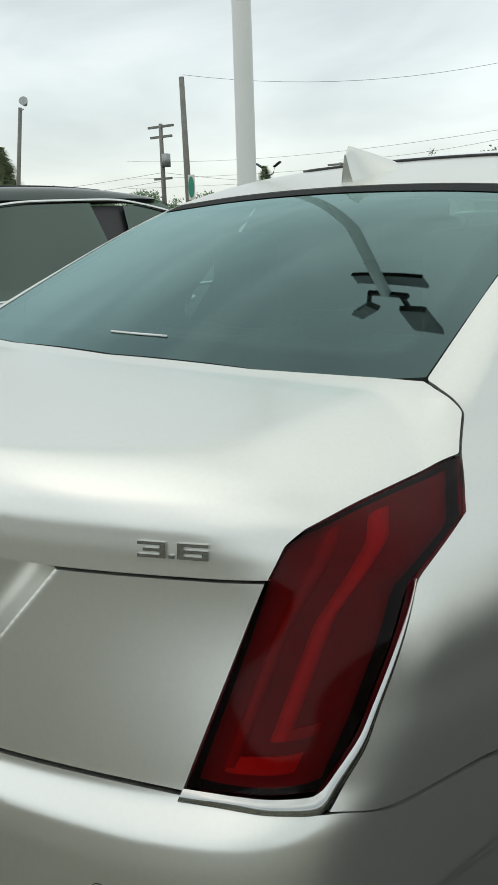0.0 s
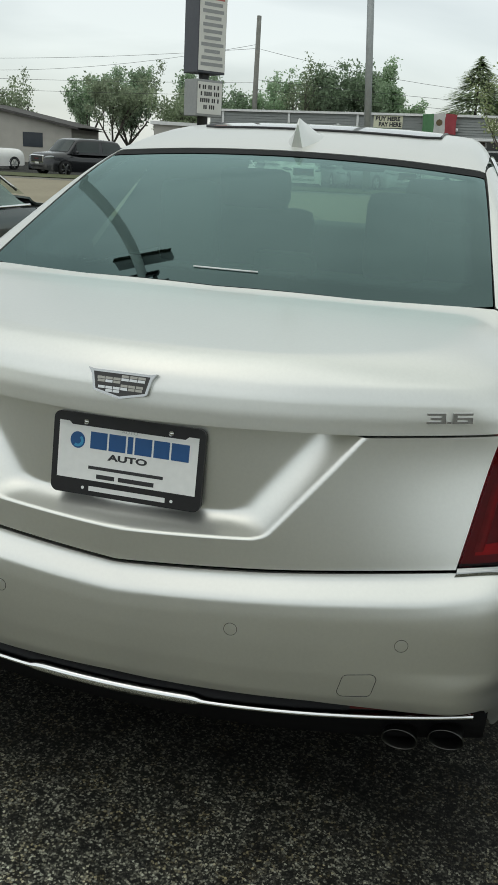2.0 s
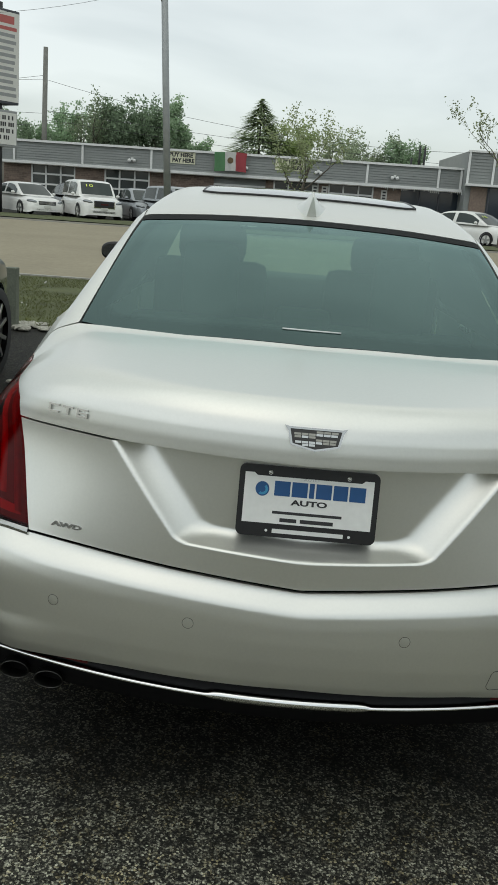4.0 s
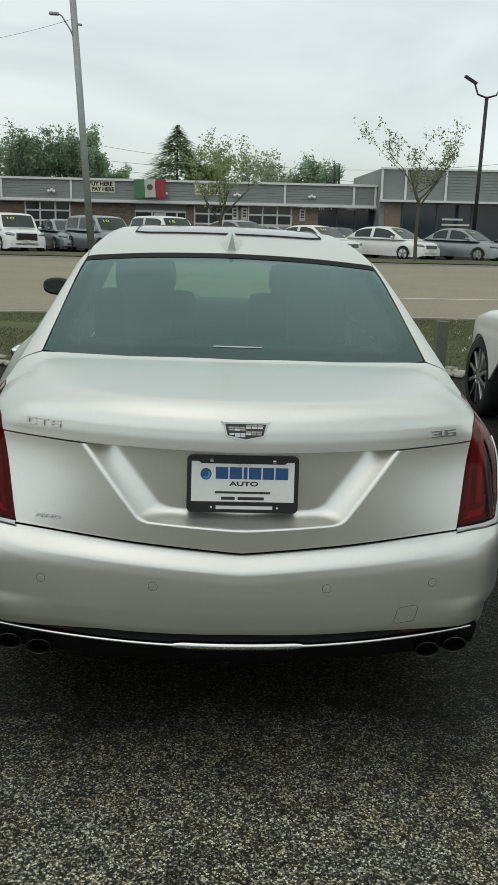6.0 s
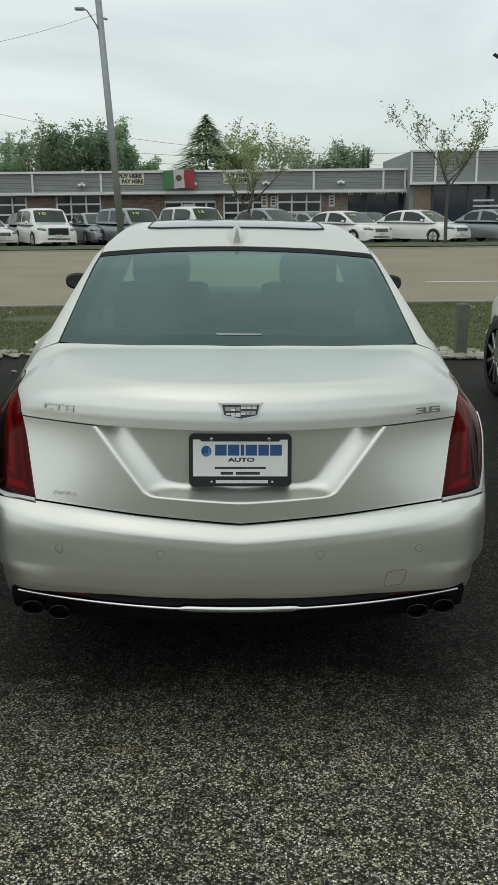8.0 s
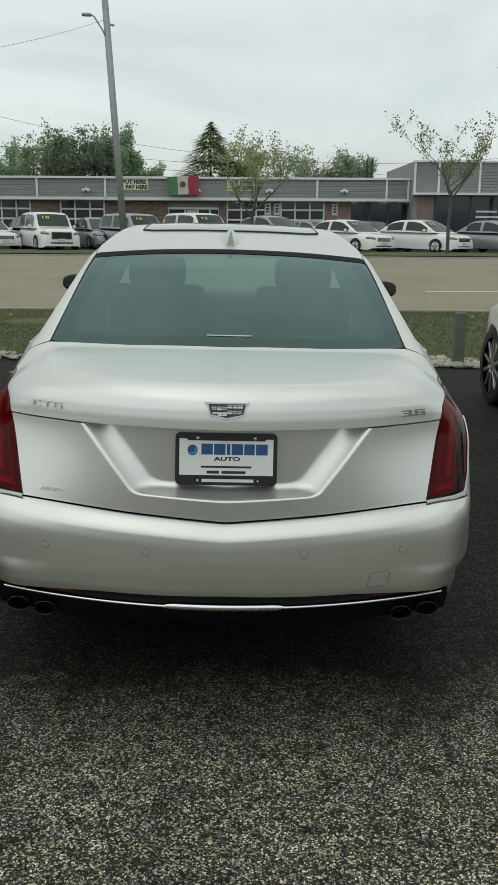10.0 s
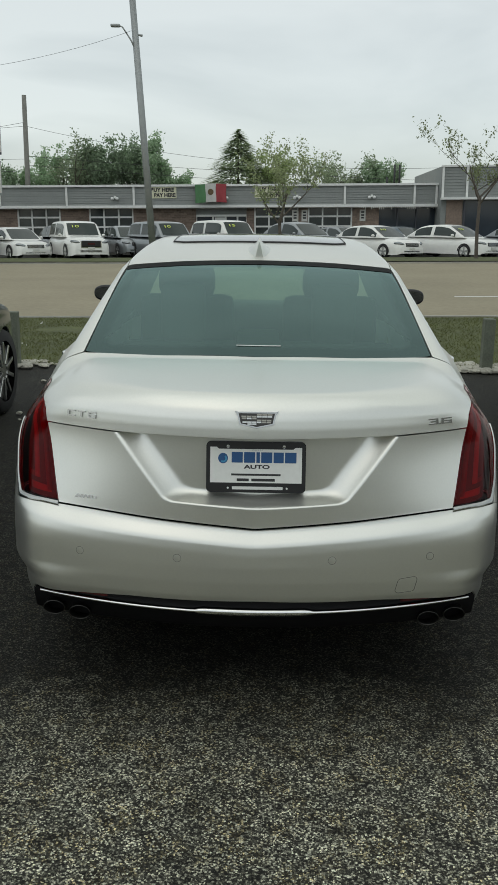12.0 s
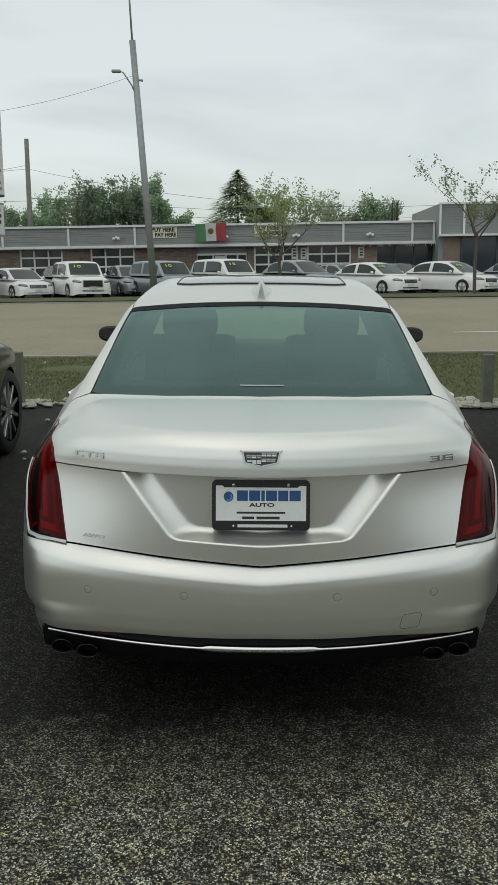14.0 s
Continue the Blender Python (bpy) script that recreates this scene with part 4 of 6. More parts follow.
# squared letters, as outlines in units of the letter's width and height
OUTLINES = {
    "3": ((0, 0), (1, 0), (1, 1), (0, 1), (0, 0.8), (0.8, 0.8), (0.8, 0.6), (0.2, 0.6), (0.2, 0.4), (0.8, 0.4), (0.8, 0.2), (0, 0.2)),
    "6": ((0, 0), (1, 0), (1, 0.6), (0.2, 0.6), (0.2, 0.8), (1, 0.8), (1, 1), (0, 1), (0, 0.3), (0.2, 0.3), (0.2, 0.4), (0.8, 0.4), (0.8, 0.2), (0.2, 0.2), (0.2, 0.29), (0, 0.29)),
    "C": ((0, 0), (1, 0), (1, 0.2), (0.2, 0.2), (0.2, 0.8), (1, 0.8), (1, 1), (0, 1)),
    "T": ((0.4, 0), (0.6, 0), (0.6, 0.8), (1, 0.8), (1, 1), (0, 1), (0, 0.8), (0.4, 0.8)),
    ".": ((0, 0), (1, 0), (1, 0.22), (0, 0.22)),
}


def stroke_badge(glyphs, x, z, h):
    q = on_body([(x, 0.1, z)])
    n = unit(body_normal(q))[0]
    m = Matrix.Translation(q[0]) @ pose(0, 0, 0, 90 - math.degrees(math.asin(n[2])), 0, math.degrees(math.atan2(n[0], -n[1])))
    for ch, x0, w in glyphs:
        line = OUTLINES[ch]
        c = len(line)
        v = [m @ Vector((x0 + a * w, (b - 0.5) * h, d)) for d in (-0.001, 0.0042) for a, b in line]
        f = [tuple(range(c, 2 * c))] + [(i, (i + 1) % c, c + (i + 1) % c, c + i) for i in range(c)]
        link("badge_letter", v, f, BADGE_CHROME, lid, "chrome letter")


stroke_badge((("3", -0.045, 0.036), (".", -0.005, 0.007), ("6", 0.006, 0.039)), 0.588, 0.972, 0.0195)
stroke_badge((("C", -0.057, 0.030), ("T", -0.017, 0.030), ("6", 0.024, 0.030)), -0.552, 0.975, 0.0195)
badge("AWD", -0.522, 0.702, 0.080, 0.014, lid)

plate = new("license_plate")
plate.parent = car
tagged(plate, "white dealer plate with blue and black print in a dark frame")
pm = Matrix.Translation((0.0, -0.0290, 0.8410)) @ pose(0, 0, 0, 90 - 9.0, 0, 0)


def flat(name, outline, z0, z1, mat, parent, m):
    """A flat plate with the given outline between two depths, on the pose m."""
    n = len(outline)
    v = [m @ Vector((x, y, z0)) for x, y in outline] + [m @ Vector((x, y, z1)) for x, y in outline]
    f = [tuple(range(n))[::-1], tuple(range(n, 2 * n))] + [(i, (i + 1) % n, n + (i + 1) % n, n + i) for i in range(n)]
    return link(name, v, f, mat, parent)


def rounded(w, h, r, n=6):
    out = []
    for cx, cy, a0 in ((w / 2 - r, h / 2 - r, 0), (r - w / 2, h / 2 - r, 90), (r - w / 2, r - h / 2, 180), (w / 2 - r, r - h / 2, 270)):
        out += [(cx + r * math.cos(radians(a0 + 90 * k / n)), cy + r * math.sin(radians(a0 + 90 * k / n))) for k in range(n + 1)]
    return out


flat("plate_frame", rounded(0.314, 0.162, 0.015), -0.008, 0.004, BLACK_TRIM, plate, pm)
face_outline = [(-0.1445, -0.050), (0.1445, -0.050), (0.1445, 0.063), (0.124, 0.063), (0.117, 0.057), (-0.117, 0.057), (-0.124, 0.063), (-0.1445, 0.063)]
flat("plate_face", face_outline, 0.003, 0.0046, PLATE_WHITE, plate, pm)
# the dealer's name: blue block shapes, each of a letter's size
for x0, wdt in ((-0.077, 0.035), (-0.038, 0.035), (0.001, 0.011), (0.016, 0.035), (0.055, 0.032), (0.091, 0.036)):
    flat("name_block", [(x0, 0.0140), (x0 + wdt, 0.0140), (x0 + wdt, 0.0475), (x0, 0.0475)], 0.0046, 0.0052, PLATE_BLUE, plate, pm)
flat("roundel", [(-0.104 + 0.0155 * math.cos(w), 0.0275 + 0.0165 * math.sin(w)) for w in np.linspace(0, 2 * math.pi, 29)[:-1]], 0.0046, 0.0052, PLATE_BLUE, plate, pm)
flat("roundel_swirl", [(-0.104 + r * math.cos(w), 0.0265 + r * math.sin(w)) for w, r in [(a, 0.0125) for a in np.linspace(-2.2, 0.9, 14)] + [(a, 0.0070) for a in np.linspace(0.9, -2.2, 14)]], 0.0052, 0.0056, PLATE_LIGHT_BLUE, plate, pm)
words("plate_word", "AUTO", 0.0165, INK, pm @ pose(0.003, 0.0005, 0.005), plate, 0.0004, 0.082, bold=0.0006)
for x0, x1, yc, h, mt in ((-0.078, 0.078, -0.024, 0.0062, INK), (-0.060, -0.022, -0.0405, 0.0085, INK), (-0.014, 0.060, -0.0405, 0.0085, INK), (-0.075, 0.085, -0.0665, 0.0095, INK_WHITE)):
    flat("print_bar", [(x0, yc - h / 2), (x1, yc - h / 2), (x1, yc + h / 2), (x0, yc + h / 2)], 0.0046 if mt is INK else 0.004, 0.0052 if mt is INK else 0.0047, mt, plate, pm)
for x in (-0.088, 0.098):
    flat("print_dot", [(x + 0.0032 * math.cos(w), -0.0665 + 0.0032 * math.sin(w)) for w in np.linspace(0, 6.283, 13)[:-1]], 0.004, 0.0047, INK_WHITE, plate, pm)
for x in (-0.088, 0.088):
    v, f = lathe([(0.004, 0.0055), (0.0065, 0.0052), (0.0075, 0.0001)], 14, "z")
    link("screw", [pm @ Vector((a + x, b + 0.0655, c)) for a, b, c in v], f, CHROME, plate, smooth=True)
words("frame_word", "AUTO", 0.008, BRUSHED, pm @ pose(0.004, 0.0545, 0.0045), plate, 0.0004, 0.034)

emblem = new("emblem")
emblem.parent = car
tagged(emblem, "chrome shield emblem with grey mosaic")
q = on_body([(0.0, -0.05, 1.0)])
n = unit(body_normal(q))[0]
em = Matrix.Translation(q[0] + 0.002 * n) @ pose(0, 0, 0, 90 - math.degrees(math.asin(n[2])), 0, 0)
shield = [(-0.068, 0.024), (-0.057, 0.0215), (0.057, 0.0215), (0.068, 0.024), (0.060, 0.012), (0.054, -0.016), (0.049, -0.019), (0.0, -0.0295), (-0.049, -0.019), (-0.054, -0.016), (-0.060, 0.012)]
flat("shield_rim", shield, -0.004, 0.006, TRIM_CHROME, emblem, em)
inner = [(-0.056, 0.0170), (0.056, 0.0170), (0.049, -0.0145), (0.0, -0.0250), (-0.049, -0.0145)]
flat("shield_field", inner, 0.006, 0.0066, EMBLEM_GREY, emblem, em)
rng = random.Random(4)
for j in range(6):
    for k in range(6):
        if (j * 5 + k * 3 + (k > 2) * 2) % 3 == 0:
            continue
        y1 = 0.0150 - j * 0.0058
        wl_ = 0.049 - 0.0011 * j
        if j > 4 and k in (0, 5):
            continue
        x0 = -wl_ + k * wl_ / 3
        flat("mosaic_tile", [(x0 + 0.0008, y1 - 0.0048), (x0 + wl_ / 3 - 0.0008, y1 - 0.0048), (x0 + wl_ / 3 - 0.0008, y1), (x0 + 0.0008, y1)], 0.0066, 0.0072, EMBLEM_TAN if rng.random() < 0.5 else BRUSHED, emblem, em)

# ---- ground ----
v, f = [], []
gx = [-600, -200, -80] + list(range(-40, 41, 4)) + [80, 200, 600]
gy = [-600, -200, -60, -20, -8, 0, 4, 5, 6, 7, 8, 9, 10, 11, 12, 13, 16, 20, 24, 28, 32, 36, 40, 50, 70, 120, 250, 800]
for y in gy:
    for x in gx:
        v.append((x, y, ground_z(x, y)))
for j in range(len(gy) - 1):
    for i in range(len(gx) - 1):
        a = j * len(gx) + i
        f.append((a, a + 1, a + 1 + len(gx), a + len(gx)))
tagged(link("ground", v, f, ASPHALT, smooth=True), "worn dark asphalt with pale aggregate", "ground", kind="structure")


def strip(name, x0, x1, y0, y1, lift, mat, label, category, nx=40, ny=6, edge=0.0):
    vv, ff = [], []
    for j in range(ny + 1):
        for i in range(nx + 1):
            x = x0 + (x1 - x0) * i / nx
            y = y0 + (y1 - y0) * j / ny
            if j == 0 and edge:
                y += edge * (noise.noise((x * 1.3, 3.1, 0)) + 0.5 * noise.noise((x * 4.1, 9.7, 0)))
            z = ground_z(x, y) + (lift if 0 < j < ny or not edge else (0.004 if j == 0 else lift))
            vv.append((x, y, z))
    for j in range(ny):
        for i in range(nx):
            a = j * (nx + 1) + i
            ff.append((a, a + 1, a + 2 + nx, a + 1 + nx))
    return tagged(link(name, vv, ff, mat, smooth=True), label, category, kind="structure")


strip("verge", -45, 45, 7.3, 12.6, 0.05, GRASS_SOIL, "patchy green grass verge with bare soil", "grass", 220, 16, 0.25)
strip("road", -300, 300, 12.75, 32.3, 0.012, ROAD, "wide pale worn concrete road", "road", 60, 10)
strip("verge_far", -60, 60, 32.5, 37.0, 0.10, GRASS_SOIL, "narrow grass verge across the road", "grass", 60, 4)
for nm, y in (("kerb_near", 12.60), ("kerb_far", 32.32)):
    vv, ff = [], []
    for i in range(121):
        x = -60 + i
        z = ground_z(x, y)
        vv += [(x, y, z - 0.05), (x, y, z + 0.075), (x, y + 0.15, z + 0.07), (x, y + 0.15, z - 0.05)]
    for i in range(120):
        for k in range(3):
            a = 4 * i + k
            ff.append((a, a + 1, a + 5, a + 4))
    tagged(link(nm, vv, ff, KERB), "low concrete kerb", "kerb", kind="structure")
vv, ff = [], []
for x0 in np.arange(-48, 49, 24.0):
    a = len(vv)
    x0 += 4.48
    vv += [(x, y, ground_z(x, y) + 0.018) for x, y in ((x0, 17.35), (x0 + 3.0, 17.35), (x0 + 3.0, 17.5), (x0, 17.5))]
    ff.append((a, a + 1, a + 2, a + 3))
tagged(link("lane_marking", vv, ff, INK_WHITE), "white dashed lane marking on the road", "marking", kind="structure")

# grass blades, weeds and rubble
rng = random.Random(7)
vv, ff = [], []
for _ in range(90000):
    x, y = rng.uniform(-9, 9), rng.uniform(7.15, 12.55)
    if noise.noise((x * 0.7, y * 0.7, 0)) < -0.28 or (y < 7.6 and rng.random() < 0.6):
        continue
    h, w, a = rng.uniform(0.015, 0.045), rng.uniform(0.003, 0.007), rng.uniform(0, 6.28)
    z = ground_z(x, y) + 0.045
    lx, ly = rng.uniform(-0.05, 0.05), rng.uniform(-0.05, 0.05)
    b = len(vv)
    vv += [(x - w * math.cos(a), y - w * math.sin(a), z), (x + w * math.cos(a), y + w * math.sin(a), z), (x + lx, y + ly, z + h)]
    ff.append((b, b + 1, b + 2))
tagged(link("grass", vv, ff, BLADE), "short uneven green grass on the verge", "grass", kind="stuff")
vv, ff = [], []
for _ in range(34):
    x, y = rng.uniform(-6, 6), rng.uniform(8.4, 12.3)
    z = ground_z(x, y) + rng.uniform(0.06, 0.14)
    for _ in range(3):
        cx, cy, cz, r, b = x + rng.uniform(-0.05, 0.05), y + rng.uniform(-0.05, 0.05), z + rng.uniform(-0.03, 0.03), rng.uniform(0.008, 0.016), len(vv)
        vv += [(cx - r, cy, cz), (cx, cy, cz - r), (cx + r, cy, cz), (cx, cy, cz + r)]
        ff.append((b, b + 1, b + 2, b + 3))
tagged(link("dandelions", vv, ff, INK_WHITE), "white seeding dandelions in the grass", "weeds", kind="stuff")


def rubble(name, x, y, r, seed, flat_k=0.45):
    rr = random.Random(seed)
    bm = bmesh.new()
    bmesh.ops.create_icosphere(bm, subdivisions=2, radius=r)
    for q in bm.verts:
        k = 1 + 0.35 * noise.noise(q.co * (2.2 / r) + Vector((seed, 0, 0)))
        q.co = Vector((q.co.x * k * 1.3, q.co.y * k, q.co.z * k * flat_k))
    ob = part(name, bm, STONE)
    ob.matrix_basis = pose(x, y, ground_z(x, y) + 0.30 * r * flat_k + 0.02, 0, 0, rr.uniform(0, 360))
    return tagged(ob, "pale broken stone lying along the edge of the grass", "stone", "edging stones")


k = 0
for x0 in (-2.3, -2.35, -1.7, -3.2, 2.1, 2.15, 2.3, 2.35, 2.5, 2.9, 1.75, -4.6, 4.2, 0.4, -0.6, 1.1):
    for _ in range(14):
        k += 1
        rubble("stone", x0 + rng.uniform(-0.42, 0.42), 7.25 + rng.uniform(-0.22, 0.30), rng.uniform(0.02, 0.085), k)
for _ in range(14):
    k += 1
    rubble("stone", rng.uniform(-2.3, 2.0), rng.uniform(2.0, 6.6), rng.uniform(0.012, 0.028), k, 0.7)

for x in (-2.78, 2.60):
    post = thing("guard_post", "grey weathered square timber post at the edge of the lot", "post", "guard posts", (x, 7.15, 0))
    bm = bmesh.new()
    add_box(bm, -0.062, 0.062, -0.062, 0.062, -0.02, 0.62, 0.012)
    part("post", bm, TIMBER, post)


# ---- plain unseen walls, added to shape what the car reflects ----
for nm, dims in (("wall_east", (21.0, 21.3, -23.9, 3.0, 0, 3.4)), ("wall_south", (-30, 30, -24.3, -24.0, 0, 3.4)), ("wall_south_trim", (-30, 30, -24.0, -23.94, 3.2, 3.45))):
    bm = bmesh.new()
    add_box(bm, *dims, bevel=0.01)
    tagged(part(nm, bm, ROOFING if nm == "wall_south_trim" else REAR_WALL), "plain grey wall added out of view to shape reflections", "wall", kind="structure")

# ---- poles and wires ----
def light_pole(name, x, y, h, r, mat, label, lean=0.0):
    z0 = ground_z(x, y)
    ob = thing(name, label, "lamp post", "", (x, y, z0))
    tube_part("pole", [(0, 0, 0), (lean * 0.5, 0, h * 0.5), (lean, 0, h)], [r, r * 0.93, r * 0.86], mat, ob, 20)
    return ob


ph = 8.1
wp = thing("lot_light_pole", "tall white painted steel lot light with two floodlights", "lamp post", "", (-3.98, 5.43, 0))


def bent(z):
    """The lot light bends over a little towards its top."""
    k = max(z - 2.5, 0) ** 2 / 25
    return (0.03 * k, -0.32 * k, z)


tube_part("pole", [bent(z) for z in np.linspace(0, ph, 12)], [0.090 - 0.0015 * i for i in range(12)], POLE_WHITE, wp, 20)
box_part("base_plate", (-0.2, 0.2, -0.2, 0.2, 0, 0.03), POLE_WHITE, wp, 0.005)
head = Matrix.Translation(bent(ph)) @ pose(0, 0, 0, 0, 0, 3)
box_part("cross_arm", (-0.25, 0.29, -0.035, 0.035, -0.04, 0.03), DARK_STEEL, wp, 0.01, m=head)
box_part("strip_light", (-0.42, 0.54, 0.10, 0.16, -0.40, -0.13), FLOOD_GREY, wp, 0.015, m=head)
box_part("strip_hood", (-0.43, 0.55, 0.09, 0.165, -0.415, -0.40), DARK_STEEL, wp, 0.004, m=head)
for x, half, tall, lean, turn in ((-0.43, 0.09, 0.33, -42, 0), (0.27, 0.15, 0.29, -4, 14)):
    box_part("floodlight", (-half, half, -0.05, 0.05, -tall, tall), FLOOD_GREY, wp, 0.02, m=head @ pose(x, -0.06, 0.46, -8, lean, turn))
    box_part("bracket", (-0.025, 0.025, -0.025, 0.025, 0, 0.24), DARK_STEEL, wp, 0.005, m=head @ pose(math.copysign(0.22, x), -0.03, 0, 0, lean / 2, 0))
fp = thing("flood_pole", "leaning wooden pole with one floodlight on top", "utility pole", "utility poles", (-35.1, 23.8, ground_z(-35, 23.8)))
tube_part("pole", [(0, 0, 0), (1.5, 0, 7.2)], [0.11, 0.085], POLE_WOOD, fp, 10)
bm = bmesh.new()
bmesh.ops.create_cone(bm, cap_ends=True, segments=16, radius1=0.09, radius2=0.20, depth=0.36, matrix=pose(1.98, -0.1, 7.35, 70, 0, 40))
part("floodlight", bm, POLE_GREY, fp, smooth=False)
tube_part("arm", [(1.46, 0, 7.05), (1.8, -0.05, 7.1)], [0.03, 0.03], POLE_GREY, fp, 6)

sp = light_pole("street_lamp", -4.53, 35.3, 10.5, 0.15, POLE_GREY, "tall grey street lamp leaning slightly, with a short arm", lean=-0.75)
tube_part("top_rod", [(-0.75, 0, 10.4), (-0.95, 0, 14.5)], [0.045, 0.03], POLE_GREY, sp, 8)
tube_part("arm", [(-0.57, 0, 8.25), (-0.80, -0.1, 8.75), (-1.12, -0.2, 9.22), (-1.35, -0.2, 9.32)], [0.035, 0.032, 0.03, 0.03], POLE_GREY, sp, 8)
bm = bmesh.new()
add_box(bm, -1.60, -1.22, -0.32, -0.08, 9.22, 9.33, 0.045)
part("lantern", bm, POLE_GREY, sp)
tube_part("rear_stub", [(-0.62, 0, 9.0), (-0.35, 0, 8.95)], [0.04, 0.05], POLE_GREY, sp, 8)

for x, y, h in ((15.1, 46.0, 8.3), (-46.6, 56.5, 5.6)):
    dp = light_pole("twin_lamp_post", x, y, h, 0.11, DARK_STEEL, "dark steel lamp post with two upswept heads")
    for sx in (-1, 1):
        tube_part("arm", [(0, 0, h), (sx * 0.5, 0, h + 0.15), (sx * 0.75, 0, h + 0.75)], [0.06, 0.05, 0.05], DARK_STEEL, dp, 8)
        hd = box_part("lamp_head", (-0.38, 0.38, -0.15, 0.15, -0.06, 0.06), DARK_STEEL, dp, 0.03)
        hd.matrix_basis = pose(sx * 0.95, 0, h + 0.85, 0, -sx * 28, 0)

up_ = thing("utility_pole", "plain weathered wooden utility pole", "utility pole", "utility poles", (-16.2, 60.0, ground_z(-16, 60)))
tube_part("pole", [(0, 0, 0), (0, 0, 10.2)], [0.20, 0.15], POLE_WOOD, up_, 10)
up1 = thing("utility_pole", "leaning wooden utility pole with a green banner", "utility pole", "utility poles", (-21.3, 22.0, ground_z(-21, 22)))
tube_part("pole", [(0, 0, 0), (-0.15, 0, 6.6)], [0.13, 0.09], POLE_WOOD, up1, 10)
bm = bmesh.new()
add_box(bm, 0.10, 0.42, -0.16, -0.14, 2.5, 3.35, 0.01)
part("banner_panel", bm, SIGN_FACE, up1)
bm = bmesh.new()
bmesh.ops.create_circle(bm, cap_ends=True, segments=24, radius=0.36, matrix=Matrix.Translation((0.26, -0.17, 2.93)) @ Matrix.Diagonal((0.40, 1, 1, 1)) @ pose(0, 0, 0, 90, 0, 0))
part("banner_shape", bm, SIGN_GREEN, up1, "green leaf shape on the banner")
up2 = thing("utility_pole", "wooden utility pole with crossarms and a transformer can", "utility pole", "utility poles", (-47.0, 45.0, ground_z(-40, 45)))
up3 = thing("utility_pole", "far wooden utility pole with one crossarm", "utility pole", "utility poles", (-50.9, 72.7, ground_z(-40, 72)))
tube_part("pole", [(0, 0, 0), (0, 0, 7.4)], [0.2, 0.15], POLE_WOOD, up3, 8)
box_part("crossarm", (-1.5, 1.5, -0.1, 0.1, 7.15, 7.35), POLE_WOOD, up3)
tube_part("pole", [(0, 0, 0), (0, 0, 9.0)], [0.2, 0.14], POLE_WOOD, up2, 10)
for z, w in ((8.8, 1.3), (8.1, 1.1), (5.2, 0.9)):
    box_part("crossarm", (-w, w, -0.08, 0.08, z - 0.08, z + 0.08), POLE_WOOD, up2)
v, f = lathe([(6.0, 0.0001), (6.0, 0.32), (6.9, 0.32), (6.95, 0.0001)], 16, "z")
link("transformer", [(a + 0.4, b, c) for a, b, c in v], f, POLE_GREY, up2, smooth=True)


def wire(name, a, b, sag, r=0.015):
    pts = [Vector(a).lerp(Vector(b), t) - Vector((0, 0, sag * 4 * t * (1 - t))) for t in np.linspace(0, 1, 25)]
    v, f = tube(pts, [r] * 25, 5)
    return tagged(link(name, v, f, DARK_STEEL), "dark overhead cable sagging between poles", "cable", "overhead cables")


for a, b, s in (
    ((-16.2, 60, 8.15), (30, 62, 8.1), 2.4), ((-16.2, 60, 8.15), (-75, 66, 8.5), 1.2), ((-16.2, 60, 6.2), (32, 66, 5.2), 0.5), ((-16.2, 60, 5.6), (32, 68, 4.4), 0.4),
    ((-16.2, 60, 6.0), (-75, 66, 6.6), 0.5), ((-16.2, 60, 5.2), (-75, 66, 5.6), 0.4), ((30, 62, 8.1), (90, 70, 11), 1.0), ((32, 66, 5.2), (90, 70, 8.6), 0.6),
    ((-47, 45, 5.2), (-90, 44, 4.6), 0.5), ((-47, 45, 4.6), (-90, 44, 3.9), 0.5), ((-21.4, 22, 6.4), (-5.2, 35.3, 9.3), 1.5), ((-50.9, 72.7, 7.2), (-16.2, 60, 8.4), 0.8), ((-47, 45, 5.2), (-50.9, 72.7, 5.4), 0.4),
):
    wire("cable", a, b, s, 0.006 if a[0] == -21.4 else 0.012)


